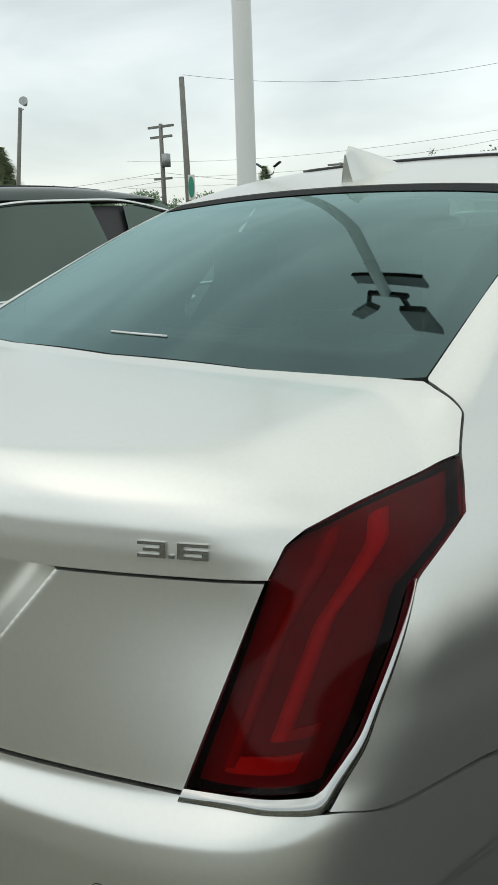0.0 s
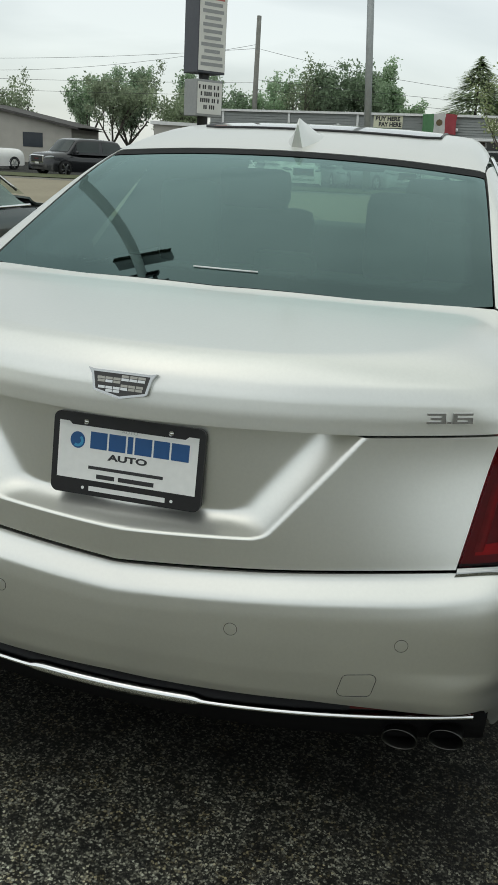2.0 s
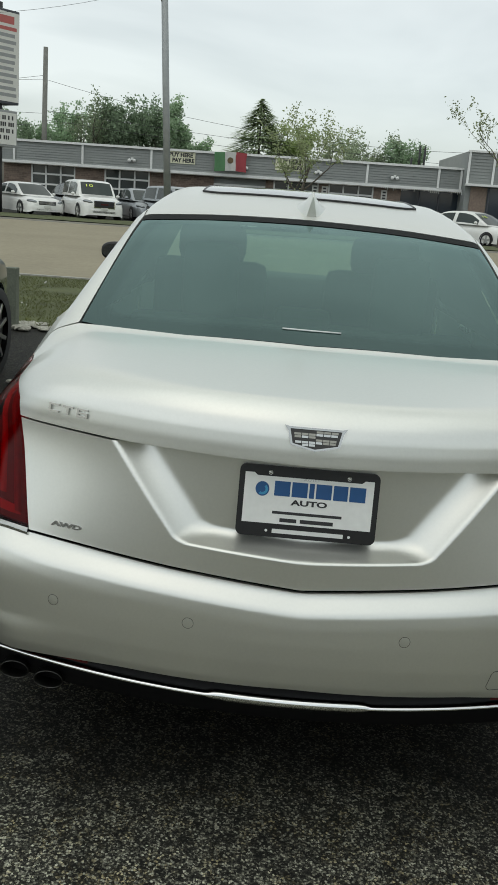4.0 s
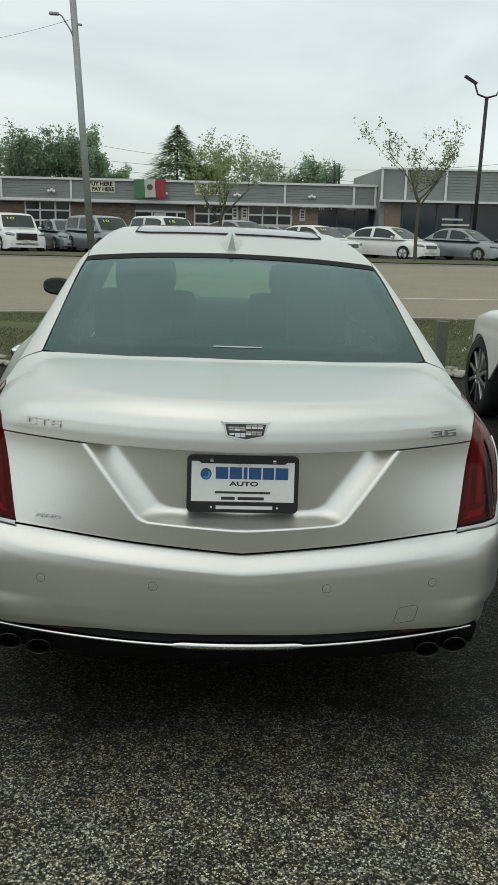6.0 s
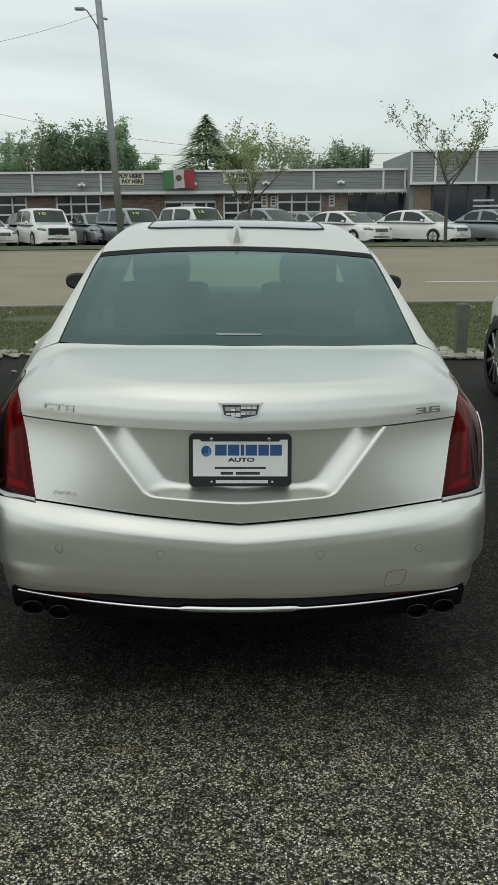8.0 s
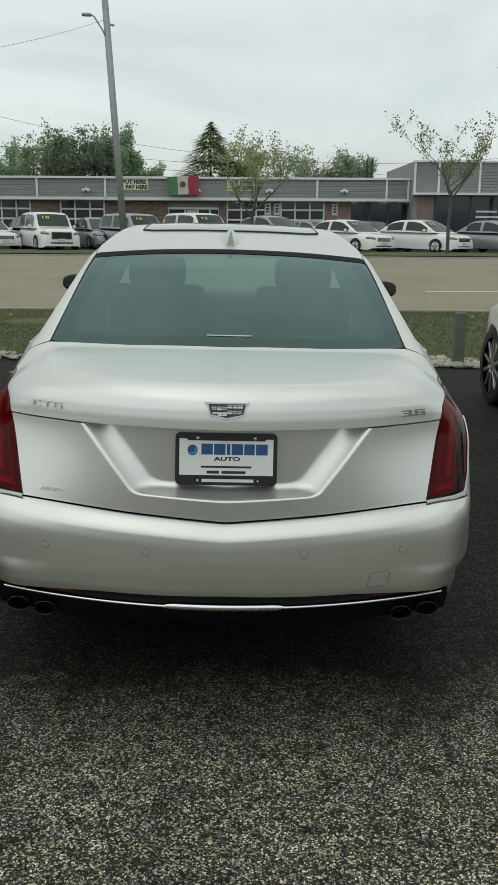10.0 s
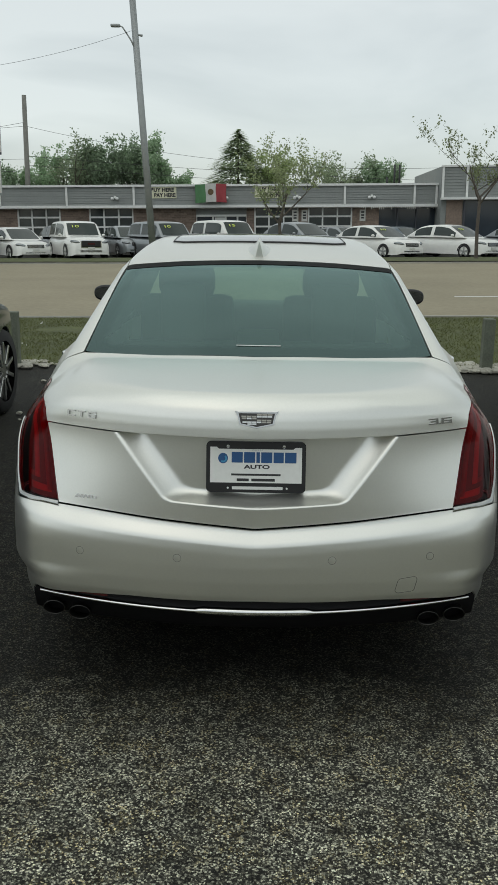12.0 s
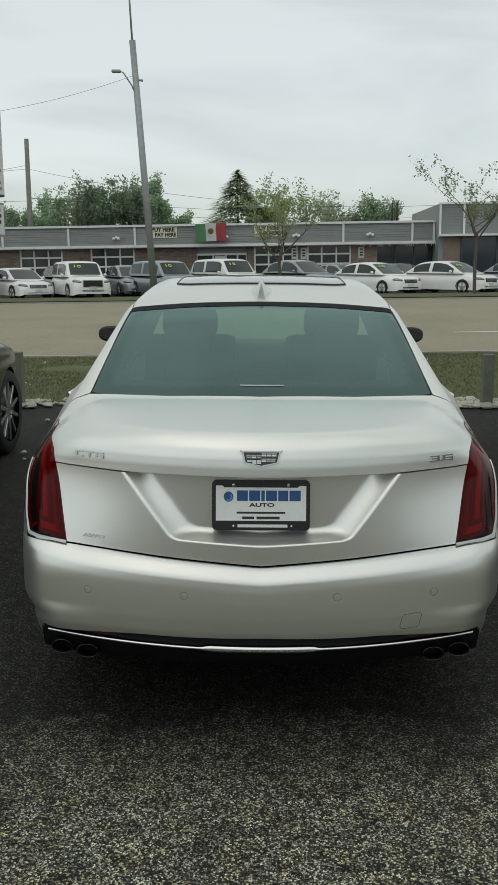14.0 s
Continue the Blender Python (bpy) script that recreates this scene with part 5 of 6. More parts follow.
# ---- the shop row across the road ----
def shop_row():
    ob = thing("shop_row", "long low shop row with grey siding, white trim and garage doors", "building", "", (0, 50.0, 0.0))
    ob.rotation_euler = (0, radians(-1.0), radians(-1.5))
    X0, X1, EAVE, TOP = -16.0, 10.3, 2.85, 4.0
    # openings: x0, x1, kind
    openings = [(-14.4, -11.8, "garage"), (-10.1, -7.45, "garage"), (-3.75, -0.75, "entry"), (-0.3 + 0.0, 2.3, "garage"), (2.85, 5.45, "garage"), (7.0, 10.3, "shopfront")]
    # brick piers between openings
    edges = [X0] + [e for o in openings for e in o[:2]] + [X1]
    for a, b in zip(edges[::2], edges[1::2]):
        if b - a > 0.05:
            pier = box_part("brick_pier", (a, b, 0, 0.3, -0.6, EAVE - 0.05), BRICK, ob)
            vv, ff = [], []
            for r in range(34):
                z = -0.55 + r * 0.1
                if z > EAVE - 0.15:
                    break
                off = 0.15 if r % 2 else 0
                x = a + 0.01 - off
                while x < b - 0.02:
                    x0, x1 = max(x, a + 0.005), min(x + 0.285, b - 0.005)
                    if x1 - x0 > 0.04:
                        c = len(vv)
                        vv += [(x0, -0.012, z), (x1, -0.012, z), (x1, -0.012, z + 0.085), (x0, -0.012, z + 0.085), (x0, 0.01, z), (x1, 0.01, z), (x1, 0.01, z + 0.085), (x0, 0.01, z + 0.085)]
                        ff += [(c, c + 1, c + 2, c + 3), (c, c + 4, c + 5, c + 1), (c + 3, c + 2, c + 6, c + 7), (c, c + 3, c + 7, c + 4), (c + 1, c + 5, c + 6, c + 2)]
                    x += 0.3
            tagged(link("brickwork", vv, ff, BRICK, pier), kind="stuff")
    box_part("back_wall", (X0, X1, 0.9, 9.0, -0.6, TOP - 0.25), PALE_WALL, ob)
    for a, b, kind in openings:
        if kind == "garage":
            door = new("garage_door")
            door.parent = ob
            cols, rows_ = 3, 6
            for c in range(cols):
                for r in range(rows_):
                    pz, ph_ = -0.6 + (EAVE + 0.55) * r / rows_, (EAVE + 0.55) / rows_
                    box_part("pane", (a + (b - a) * c / cols + 0.005, a + (b - a) * (c + 1) / cols - 0.005, 0.12, 0.14, pz + 0.005, pz + ph_ - 0.005), DOOR_GLASS, door)
            for c in range(cols + 1):
                x = a + (b - a) * c / cols
                w = 0.09 if c in (0, cols) else 0.045
                box_part("stile", (max(a, x - w), min(b, x + w), 0.02, 0.11, -0.6, EAVE - 0.05), TRIM_WHITE, door)
            for r in range(rows_ + 1):
                z = -0.6 + (EAVE + 0.55) * r / rows_
                box_part("rail", (a, b, 0.03, 0.10, z - 0.05, z + 0.05), TRIM_WHITE, door)
        elif kind == "entry":
            ent = new("entrance")
            ent.parent = ob
            box_part("glazing", (a, b, 0.30, 0.34, -0.6, 2.3), SHOP_GLASS, ent)
            box_part("header_panel", (a, b, 0.2, 0.34, 2.3, EAVE - 0.05), SIDING, ent)
            box_part("header_trim", (a - 0.1, b + 0.1, 0.10, 0.2, 2.24, 2.36), TRIM_WHITE, ent)
            for x in (a, -2.75, -2.0, -1.3, b):
                box_part("mullion", (x - 0.05, x + 0.05, 0.2, 0.3, -0.6, 2.24), TRIM_WHITE, ent)
            dr = box_part("door_leaf", (-2.65, -2.05, 0.24, 0.29, -0.5, 2.2), TRIM_WHITE, ent)
            box_part("door_pane", (-2.52, -2.18, 0.225, 0.245, 0.3, 1.95), SHOP_GLASS, dr)
        else:
            sf = new("shopfront")
            sf.parent = ob
            box_part("glazing", (a, b, 0.30, 0.34, -0.6, EAVE - 0.05), SHOP_GLASS, sf)
            for x in (8.1, 9.2):
                box_part("mullion", (x - 0.04, x + 0.04, 0.22, 0.3, -0.6, EAVE - 0.05), SIGN_NAVY, sf)
    # fascia of lapped boards, white battens and trims
    box_part("fascia_core", (X0, X1, -0.50, 0.8, EAVE, TOP), SIDING, ob)
    for r in range(8):
        z = EAVE + 0.04 + r * (TOP - EAVE - 0.06) / 8
        h = (TOP - EAVE - 0.06) / 8
        vv = [(X0, -0.54, z), (X1, -0.54, z), (X1, -0.505, z + h), (X0, -0.505, z + h), (X0, -0.50, z), (X1, -0.50, z)]
        link("siding_board", vv, [(0, 1, 2, 3), (0, 4, 5, 1)], SIDING, ob)
    for x in (-15.2, -11.25, -7.3, 4.95, 8.95, 10.2):
        box_part("batten", (x - 0.06, x + 0.06, -0.60, -0.545, EAVE, TOP), TRIM_WHITE, ob)
    box_part("top_trim", (X0, X1, -0.66, -0.50, TOP - 0.07, TOP + 0.05), TRIM_WHITE, ob)
    box_part("eave_trim", (X0, X1, -0.60, -0.48, EAVE - 0.10, EAVE + 0.04), TRIM_WHITE, ob)
    box_part("soffit", (X0, X1, -0.55, 0.3, EAVE - 0.14, EAVE - 0.10), PALE_WALL, ob)
    for x in (-8.4, 1.4 - 3.4, 2.2, 6.5):
        fl = new("flood_light")
        fl.parent = ob
        for s in (-0.14, 0.14):
            bm = bmesh.new()
            bmesh.ops.create_uvsphere(bm, u_segments=10, v_segments=8, radius=0.10, matrix=pose(x + s, -0.68, EAVE + 0.42))
            part("lamp_head", bm, TRIM_WHITE, fl, smooth=True)
        box_part("mount", (x - 0.07, x + 0.07, -0.62, -0.54, EAVE + 0.44, EAVE + 0.58), TRIM_WHITE, fl)
    # little lights hanging from the eave
    rr = random.Random(3)
    vv, ff = [], []
    for i in range(40):
        x = 5.8 + i * 0.115
        h = rr.choice((0.03, 0.05, 0.09, 0.15))
        c = len(vv)
        vv += [(x - 0.02, -0.78, EAVE - 0.1), (x + 0.02, -0.78, EAVE - 0.1), (x + 0.012, -0.78, EAVE - 0.1 - h), (x - 0.012, -0.78, EAVE - 0.1 - h), (x, -0.75, EAVE - 0.1 - h * 0.6)]
        ff += [(c, c + 1, c + 2, c + 3), (c + 1, c + 4, c + 2)]
    tagged(link("light_string", vv, ff, INK_WHITE, ob), kind="stuff")
    for x in (2.15 - 0.05, 0.75 + 1.9, 6.05):
        nt = box_part("wall_notice", (x - 0.17, x + 0.17, -0.05, -0.02, 1.95, 2.6), SIGN_FACE, ob)
        for z in (2.1, 2.25, 2.42):
            box_part("notice_bar", (x - 0.09, x + 0.09, -0.056, -0.05, z, z + 0.09), INK, nt)
    for x, y, h in ((7.75, 3.0, 1.0), (8.2, 3.0, 1.7), (8.5, 3.0, 1.7)):
        tube_part("vent_pipe", [(x, y, TOP - 0.3), (x, y, TOP + h - 0.4)], [0.06, 0.06], DARK_STEEL, ob, 8)
    # the taller unit at the end, standing forward
    box_part("end_unit", (10.3, 19.5, -1.6, 9.0, -0.6, 4.9), SIDING, ob)
    for r in range(10):
        z = 3.2 + r * 0.165
        link("siding_board", [(10.27, -1.66, z), (19.5, -1.66, z), (19.5, -1.62, z + 0.165), (10.27, -1.62, z + 0.165)], [(0, 1, 2, 3)], SIDING, ob)
    for x in (10.35, 11.7, 14.0, 19.3):
        box_part("batten", (x - 0.06, x + 0.06, -1.72, -1.66, 3.2, 4.9), TRIM_WHITE, ob)
    box_part("top_trim", (10.25, 19.5, -1.75, -1.6, 4.85, 4.95), TRIM_WHITE, ob)
    box_part("eave_trim", (10.25, 19.5, -2.2, -1.6, 3.08, 3.2), TRIM_WHITE, ob)
    eu = new("shopfront")
    eu.parent = ob
    box_part("glazing", (11.6, 17.6, -1.66, -1.62, -0.5, 3.0), SHOP_GLASS, eu)
    for x in (11.6, 13.6, 15.6, 17.6):
        box_part("mullion", (x - 0.05, x + 0.05, -1.72, -1.66, -0.5, 3.05), SIGN_NAVY, eu)
    for z, w in ((2.15, 1.2), (1.85, 1.6)):
        box_part("window_print", (13.9, 13.9 + w, -1.68, -1.66, z, z + 0.10), INK_WHITE, eu)
    box_part("brick_pier", (10.6, 11.5, -1.68, -1.6, -0.6, 3.05), BRICK, ob)
    box_part("brick_pier", (17.8, 19.0, -1.68, -1.6, -0.6, 3.05), BRICK, ob)
    # buy-here banners
    for x in (-5.6, 0.55):
        bn = box_part("banner", (x - 0.8, x + 0.8, -0.57, -0.55, 3.28, 3.92), SIGN_CREAM, ob, label="cream banner with black capitals")
        words("banner_words", "BUY HERE", 0.30, INK, facing_back(x - 0.02, -0.575, 3.74), bn, 0.004, 1.35, bold=0.014)
        words("banner_words", "PAY HERE", 0.30, INK, facing_back(x + 0.12, -0.575, 3.45), bn, 0.004, 1.25, bold=0.014)
    return ob


shop_row()


def flag_thing():
    ob = thing("flag", "green, white and red flag hung on the fascia, softly creased", "flag", "", (-2.85, 49.20, 2.98))
    ob.rotation_euler = (0, radians(-1.0), radians(-1.5))
    for k, mt in enumerate((FLAG_GREEN, FLAG_WHITE, FLAG_RED)):
        vv, ff = [], []
        for j in range(9):
            for i in range(13):
                x, z = -0.9 + 0.6 * (k + i / 12), 1.02 * j / 8
                vv.append((x + 0.02 * math.sin(5 * z + k), -0.03 - 0.035 * math.sin(x * 11 + z * 2) - 0.03 * (1 - j / 8), z + 0.03 * math.sin(3 * x + 1)))
        for j in range(8):
            for i in range(12):
                a = j * 13 + i
                ff.append((a, a + 1, a + 14, a + 13))
        link("stripe", vv, ff, mt, ob, smooth=True)
    bm = bmesh.new()
    bmesh.ops.create_circle(bm, cap_ends=True, segments=14, radius=0.17, matrix=pose(0.0, -0.085, 0.58, 90, 0, 0))
    part("round_device", bm, FLAG_BROWN, ob)
    return ob


flag_thing()

orange = thing("orange_building", "low orange-red building with a dark opening beyond the shop row", "building", "", (25.5, 53, 0.2))
box_part("wall", (-5.0, 6, 0, 8, -0.6, 4.2), ORANGE_WALL, orange)
box_part("opening", (-4.6, 3.0, -0.03, 0.0, -0.5, 2.7), SHOP_GLASS, orange)
box_part("roof_trim", (-5.1, 6.1, -0.1, 8, 4.2, 4.3), ROOFING, orange)


# ---- roadside sign ----
def road_sign():
    x, y = -12.45, 37.6
    ob = thing("roadside_sign", "tall roadside sign with an upper box and a letter board", "sign", "", (x, y, ground_z(x, y)), 52)
    tube_part("post", [(0, 0, 0), (0, 0, 8.6)], [0.24, 0.22], DARK_STEEL, ob, 12)
    up = box_part("upper_box", (-0.72, 0.72, -0.55, 0.55, 4.6, 8.3), SIGN_NAVY, ob, 0.03)
    box_part("upper_face", (-0.68, 0.68, -0.575, -0.552, 4.7, 8.2), SIGN_FACE, up)
    lo = box_part("letter_box", (-0.68, 0.68, -0.5, 0.5, 2.85, 4.35), SIGN_GREY, ob, 0.03)
    box_part("letter_face", (-0.63, 0.63, -0.525, -0.502, 2.95, 4.25), SIGN_FACE, lo)
    rr = random.Random(5)
    for r in range(4):
        z = 3.96 - r * 0.27
        w = (0.58, 0.48, 0.5, 0.32)[r]
        xx = -w + 0.05
        while xx < w + 0.05 - 0.05:
            box_part("letter_bar", (xx - 0.05, xx + 0.02, -0.532, -0.525, z, z + 0.17), INK, lo)
            xx += rr.choice((0.105, 0.105, 0.19))
    for r in range(12):
        z = 7.75 - r * 0.26
        w = rr.uniform(0.40, 0.58)
        box_part("print_bar", (-w, w, -0.582, -0.575, z, z + (0.30 if r == 0 else 0.14)), SIGN_RED if r < 2 else SIGN_GREY, up)


road_sign()

# ---- other vehicles ----
def other_car(kind, paint, label, x, y, turn, L=4.75, W=1.8, H=1.46, number=None, group="parked cars across the road", detail=1):
    """A parked vehicle with its nose towards local -y; built from smooth sections along its length."""
    ob = thing("suv" if kind == "suv" else "pickup" if kind == "pickup" else "parked_car", label, "car", group, (x, y, ground_z(x, y)), turn)
    suv = kind in ("suv", "pickup")
    h2, w2 = L / 2, W / 2
    belt = H * (0.60 if suv else 0.64)
    hood = H * (0.62 if suv else 0.605)
    # stations from nose to tail: position along, half width, top, bottom
    st = [(-h2, 0.70, hood * 0.66, 0.30), (-h2 + 0.05, 0.84, hood * 0.84, 0.22), (-h2 + 0.20, 0.93, hood * 0.94, 0.20), (-h2 + 0.7, 0.98, hood * 0.99, 0.20), (-h2 + 1.15, 1.0, hood * 1.03, 0.20), (-0.4, 1.0, belt, 0.20), (0.6, 1.0, belt * 1.01, 0.20), (h2 - 0.9, 1.0, belt * 1.03, 0.22), (h2 - 0.35, 0.97, belt * (1.02 if suv else 1.0), 0.24), (h2 - 0.06, 0.86, belt * 0.94, 0.30), (h2, 0.70, belt * 0.72, 0.38)]
    ys = [s[0] for s in st]
    vv, ff = [], []
    sect = 21
    n_st = 34
    for j in range(n_st):
        yy = -h2 + L * (0.5 - 0.5 * math.cos(math.pi * j / (n_st - 1)))
        k = [float(soft_interp(np.array([yy]), ys, [s[i] for s in st], 0.06)[0]) for i in (1, 2, 3)]
        for i in range(sect):
            a = math.pi * i / (sect - 1)
            c, s = math.cos(a), math.sin(a)
            px = w2 * k[0] * math.copysign(abs(c) ** 0.32, c)
            pz = k[2] + (k[1] - k[2]) * abs(s) ** 0.55
            side = 1 - 0.07 * max(0, (pz - 0.62 * k[1]) / (0.38 * k[1])) ** 2
            vv.append((px * side, yy, pz))
    for j in range(n_st - 1):
        for i in range(sect - 1):
            a = j * sect + i
            ff.append((a, a + 1, a + 1 + sect, a + sect))
    ff += [tuple(range(sect))[::-1], tuple(range((n_st - 1) * sect, n_st * sect))]
    link("body", vv, ff, paint, ob, smooth=True)
    # greenhouse: painted shell, with the panes set a little proud of it
    if kind == "suv":
        prof = ((-h2 + 1.15, 0.0), (-h2 + 1.72, 0.88), (-h2 + 2.05, 0.98), (0.5, 1.0), (h2 - 0.75, 0.95), (h2 - 0.42, 0.86), (h2 - 0.10, 0.0))
    elif kind == "pickup":
        prof = ((-h2 + 1.30, 0.0), (-h2 + 1.95, 0.88), (-h2 + 2.3, 0.98), (-h2 + 2.8, 1.0), (-h2 + 3.35, 0.97), (-h2 + 3.55, 0.86), (-h2 + 3.65, 0.0))
    else:
        prof = ((-h2 + 1.05, 0.0), (-h2 + 1.95, 0.86), (-h2 + 2.35, 0.98), (0.15, 1.0), (0.85, 0.93), (h2 - 1.20, 0.80), (h2 - 0.42, 0.0))
    z0 = belt - 0.04
    wb, wr = w2 * 0.95, w2 * (0.80 if suv else 0.72)
    sec = [(1, 0), (1, 0.14), (1, 0.32), (1, 0.52), (1, 0.72), (0.995, 0.85), (0.97, 0.93), (0.925, 0.975), (0.86, 1.0), (0.6, 1.02), (0.3, 1.03), (0, 1.035)]
    sec = sec + [(-p, q) for p, q in sec[-2::-1]]
    m_s, n_y = len(sec), 37
    yy = np.linspace(prof[0][0], prof[-1][0], n_y)
    hh = (H - z0 - 0.02) * soft_interp(yy, [p[0] for p in prof], [p[1] for p in prof], 0.07)
    hh[0] = hh[-1] = 0.0

    def shell(j, k, lift=0.0):
        p, q = sec[k]
        z = hh[j] * q
        half = wb + (wr - wb) * z / (H - z0)
        taper = 1 - 0.10 * (2 * j / (n_y - 1) - 1) ** 4
        bow = 0.09 * (1 - p * p) * (1 if q > 0.9 else 0)
        side = -1 if j < n_y / 2 else 1
        return (p * half * taper + (lift * p if q < 0.9 else 0), yy[j] + side * bow + (side * lift if q > 0.9 else 0), z0 + z + (lift if q > 0.9 else 0))

    def patch(name, rows, cols, mat, lift):
        vv = [shell(j, k, lift) for j in rows for k in cols]
        c = len(cols)
        link(name, vv, [(r * c + i, r * c + i + 1, (r + 1) * c + i + 1, (r + 1) * c + i) for r in range(len(rows) - 1) for i in range(c - 1)], mat, ob, smooth=True)

    def rows_between(a, b):
        return [j for j in range(n_y) if a <= yy[j] <= b]

    patch("greenhouse", range(n_y), range(m_s), paint, 0.0)
    top = list(range(8, m_s - 8))
    patch("windscreen", rows_between(prof[0][0] + 0.06, prof[1][0] + 0.06), top, CAR_GLASS, 0.008)
    patch("rear_window", rows_between(prof[-2][0] - 0.02, prof[-1][0] - 0.08), top, CAR_GLASS, 0.008)
    midy = (prof[1][0] + prof[-2][0]) / 2 + 0.05
    for cols in (range(1, 6), range(m_s - 6, m_s - 1)):
        for a_, b_ in ((prof[0][0] + 0.45, midy - 0.04), (midy + 0.04, prof[-1][0] - (0.55 if kind != "suv" else 0.30))):
            patch("side_window", rows_between(a_, b_), list(cols), CAR_GLASS, 0.008)
    for sx in (-1, 1):
        for wy in (-h2 + 0.92, h2 - 0.98):
            R = 0.35 if suv else 0.325
            wh = new("wheel")
            wh.parent = ob
            v, f = lathe([(-0.11, R * 0.6), (-0.11, R * 0.94), (-0.06, R), (0.06, R), (0.105, R * 0.95), (0.105, R * 0.70)], 28, "x")
            link("tyre", [(sx * (w2 - 0.10) + p * sx, wy + q, R + r_) for p, q, r_ in v], [g[::sx] for g in f], RUBBER, wh, smooth=True)
            bm = bmesh.new()
            for k5 in range(5 * (1 + (detail > 1))):
                add_box(bm, 0.03, R * 0.70, -0.035 / (1 + 0.6 * (detail > 1)), 0.035 / (1 + 0.6 * (detail > 1)), 0.085, 0.11, 0.005, pose(sx * (w2 - 0.10), wy, R) @ pose(0, 0, 0, 0, 90 * sx, 0) @ pose(0, 0, 0, 0, 0, (72 if detail < 2 else 36) * k5))
            bmesh.ops.create_cone(bm, cap_ends=True, segments=24, radius1=R * 0.2, radius2=R * 0.16, depth=0.03, matrix=pose(sx * (w2 - 0.02 + 0.01), wy, R, 0, 90, 0))
            part("rim", bm, BRUSHED, wh)
            # dark wheel arch
            v, f = [], []
            for k in range(17):
                t = math.pi * k / 16
                for rr in (R + 0.005, R + 0.055):
                    v.append((sx * (w2 * 0.985 + 0.012), wy + rr * math.cos(t), R * 0.95 + rr * math.sin(t)))
            for k in range(16):
                f.append((2 * k, 2 * k + 1, 2 * k + 3, 2 * k + 2))
            link("wheel_arch", v, f, BLACK_TRIM, ob)
        # headlight, mirror
        bm = bmesh.new()
        bmesh.ops.create_uvsphere(bm, u_segments=14, v_segments=10, radius=1.0)
        for q in bm.verts:
            q.co = Vector((sx * (w2 * 0.70 + 0.20 * q.co.x), -h2 + 0.20 + 0.17 * q.co.y + 0.10 * q.co.x, hood * 0.76 + 0.085 * q.co.z + 0.03 * q.co.x))
        part("headlight", bm, HEADLIGHT, ob, smooth=True)
        bm = bmesh.new()
        bmesh.ops.create_uvsphere(bm, u_segments=10, v_segments=8, radius=1.0)
        for q in bm.verts:
            q.co = Vector((sx * (w2 + 0.06 + 0.09 * q.co.x), -h2 + 1.55 + 0.07 * q.co.y, belt + 0.06 + 0.065 * q.co.z))
        part("door_mirror", bm, paint, ob, smooth=True)
    if suv:
        box_part("grille_surround", (-0.47, 0.47, -h2 - 0.03, -h2 + 0.10, hood * 0.53, hood * 0.85), CHROME, ob, 0.04)
        box_part("grille", (-0.43, 0.43, -h2 - 0.045, -h2 + 0.08, hood * 0.56, hood * 0.82), BLACK_TRIM, ob, 0.03)
        box_part("grille_bar", (-0.16, 0.16, -h2 - 0.055, -h2 - 0.02, hood * 0.66, hood * 0.72), REFLECTOR_RED, ob, 0.006)
    else:
        box_part("grille", (-0.40, 0.40, -h2 - 0.02, -h2 + 0.10, hood * 0.62, hood * 0.80), BLACK_TRIM, ob, 0.03)
        for k3 in (0.66, 0.71, 0.76):
            box_part("grille_bar", (-0.38, 0.38, -h2 - 0.035, -h2 + 0.02, hood * k3, hood * (k3 + 0.016)), CHROME, ob, 0.004)
    box_part("air_intake", (-0.52, 0.52, -h2 - 0.0, -h2 + 0.14, hood * 0.32, hood * 0.46), BLACK_TRIM, ob, 0.03)
    box_part("number_plate", (-0.155, 0.155, -h2 - 0.03, -h2 + 0.02, hood * 0.48, hood * 0.58), SIGN_FACE, ob, 0.004)
    if number:
        a_, b_ = prof[0], prof[1]
        s = 0.72
        rise_ = math.degrees(math.atan2((H - z0 - 0.02) * b_[1], b_[0] - a_[0]))
        words("windscreen_number", number, 0.20, YELLOW_GREEN, pose(-0.34, a_[0] + (b_[0] - a_[0]) * s - 0.10, z0 + (H - z0 - 0.02) * b_[1] * s + 0.035, rise_, 0, 0), ob, 0.004, 0.31)
    return ob


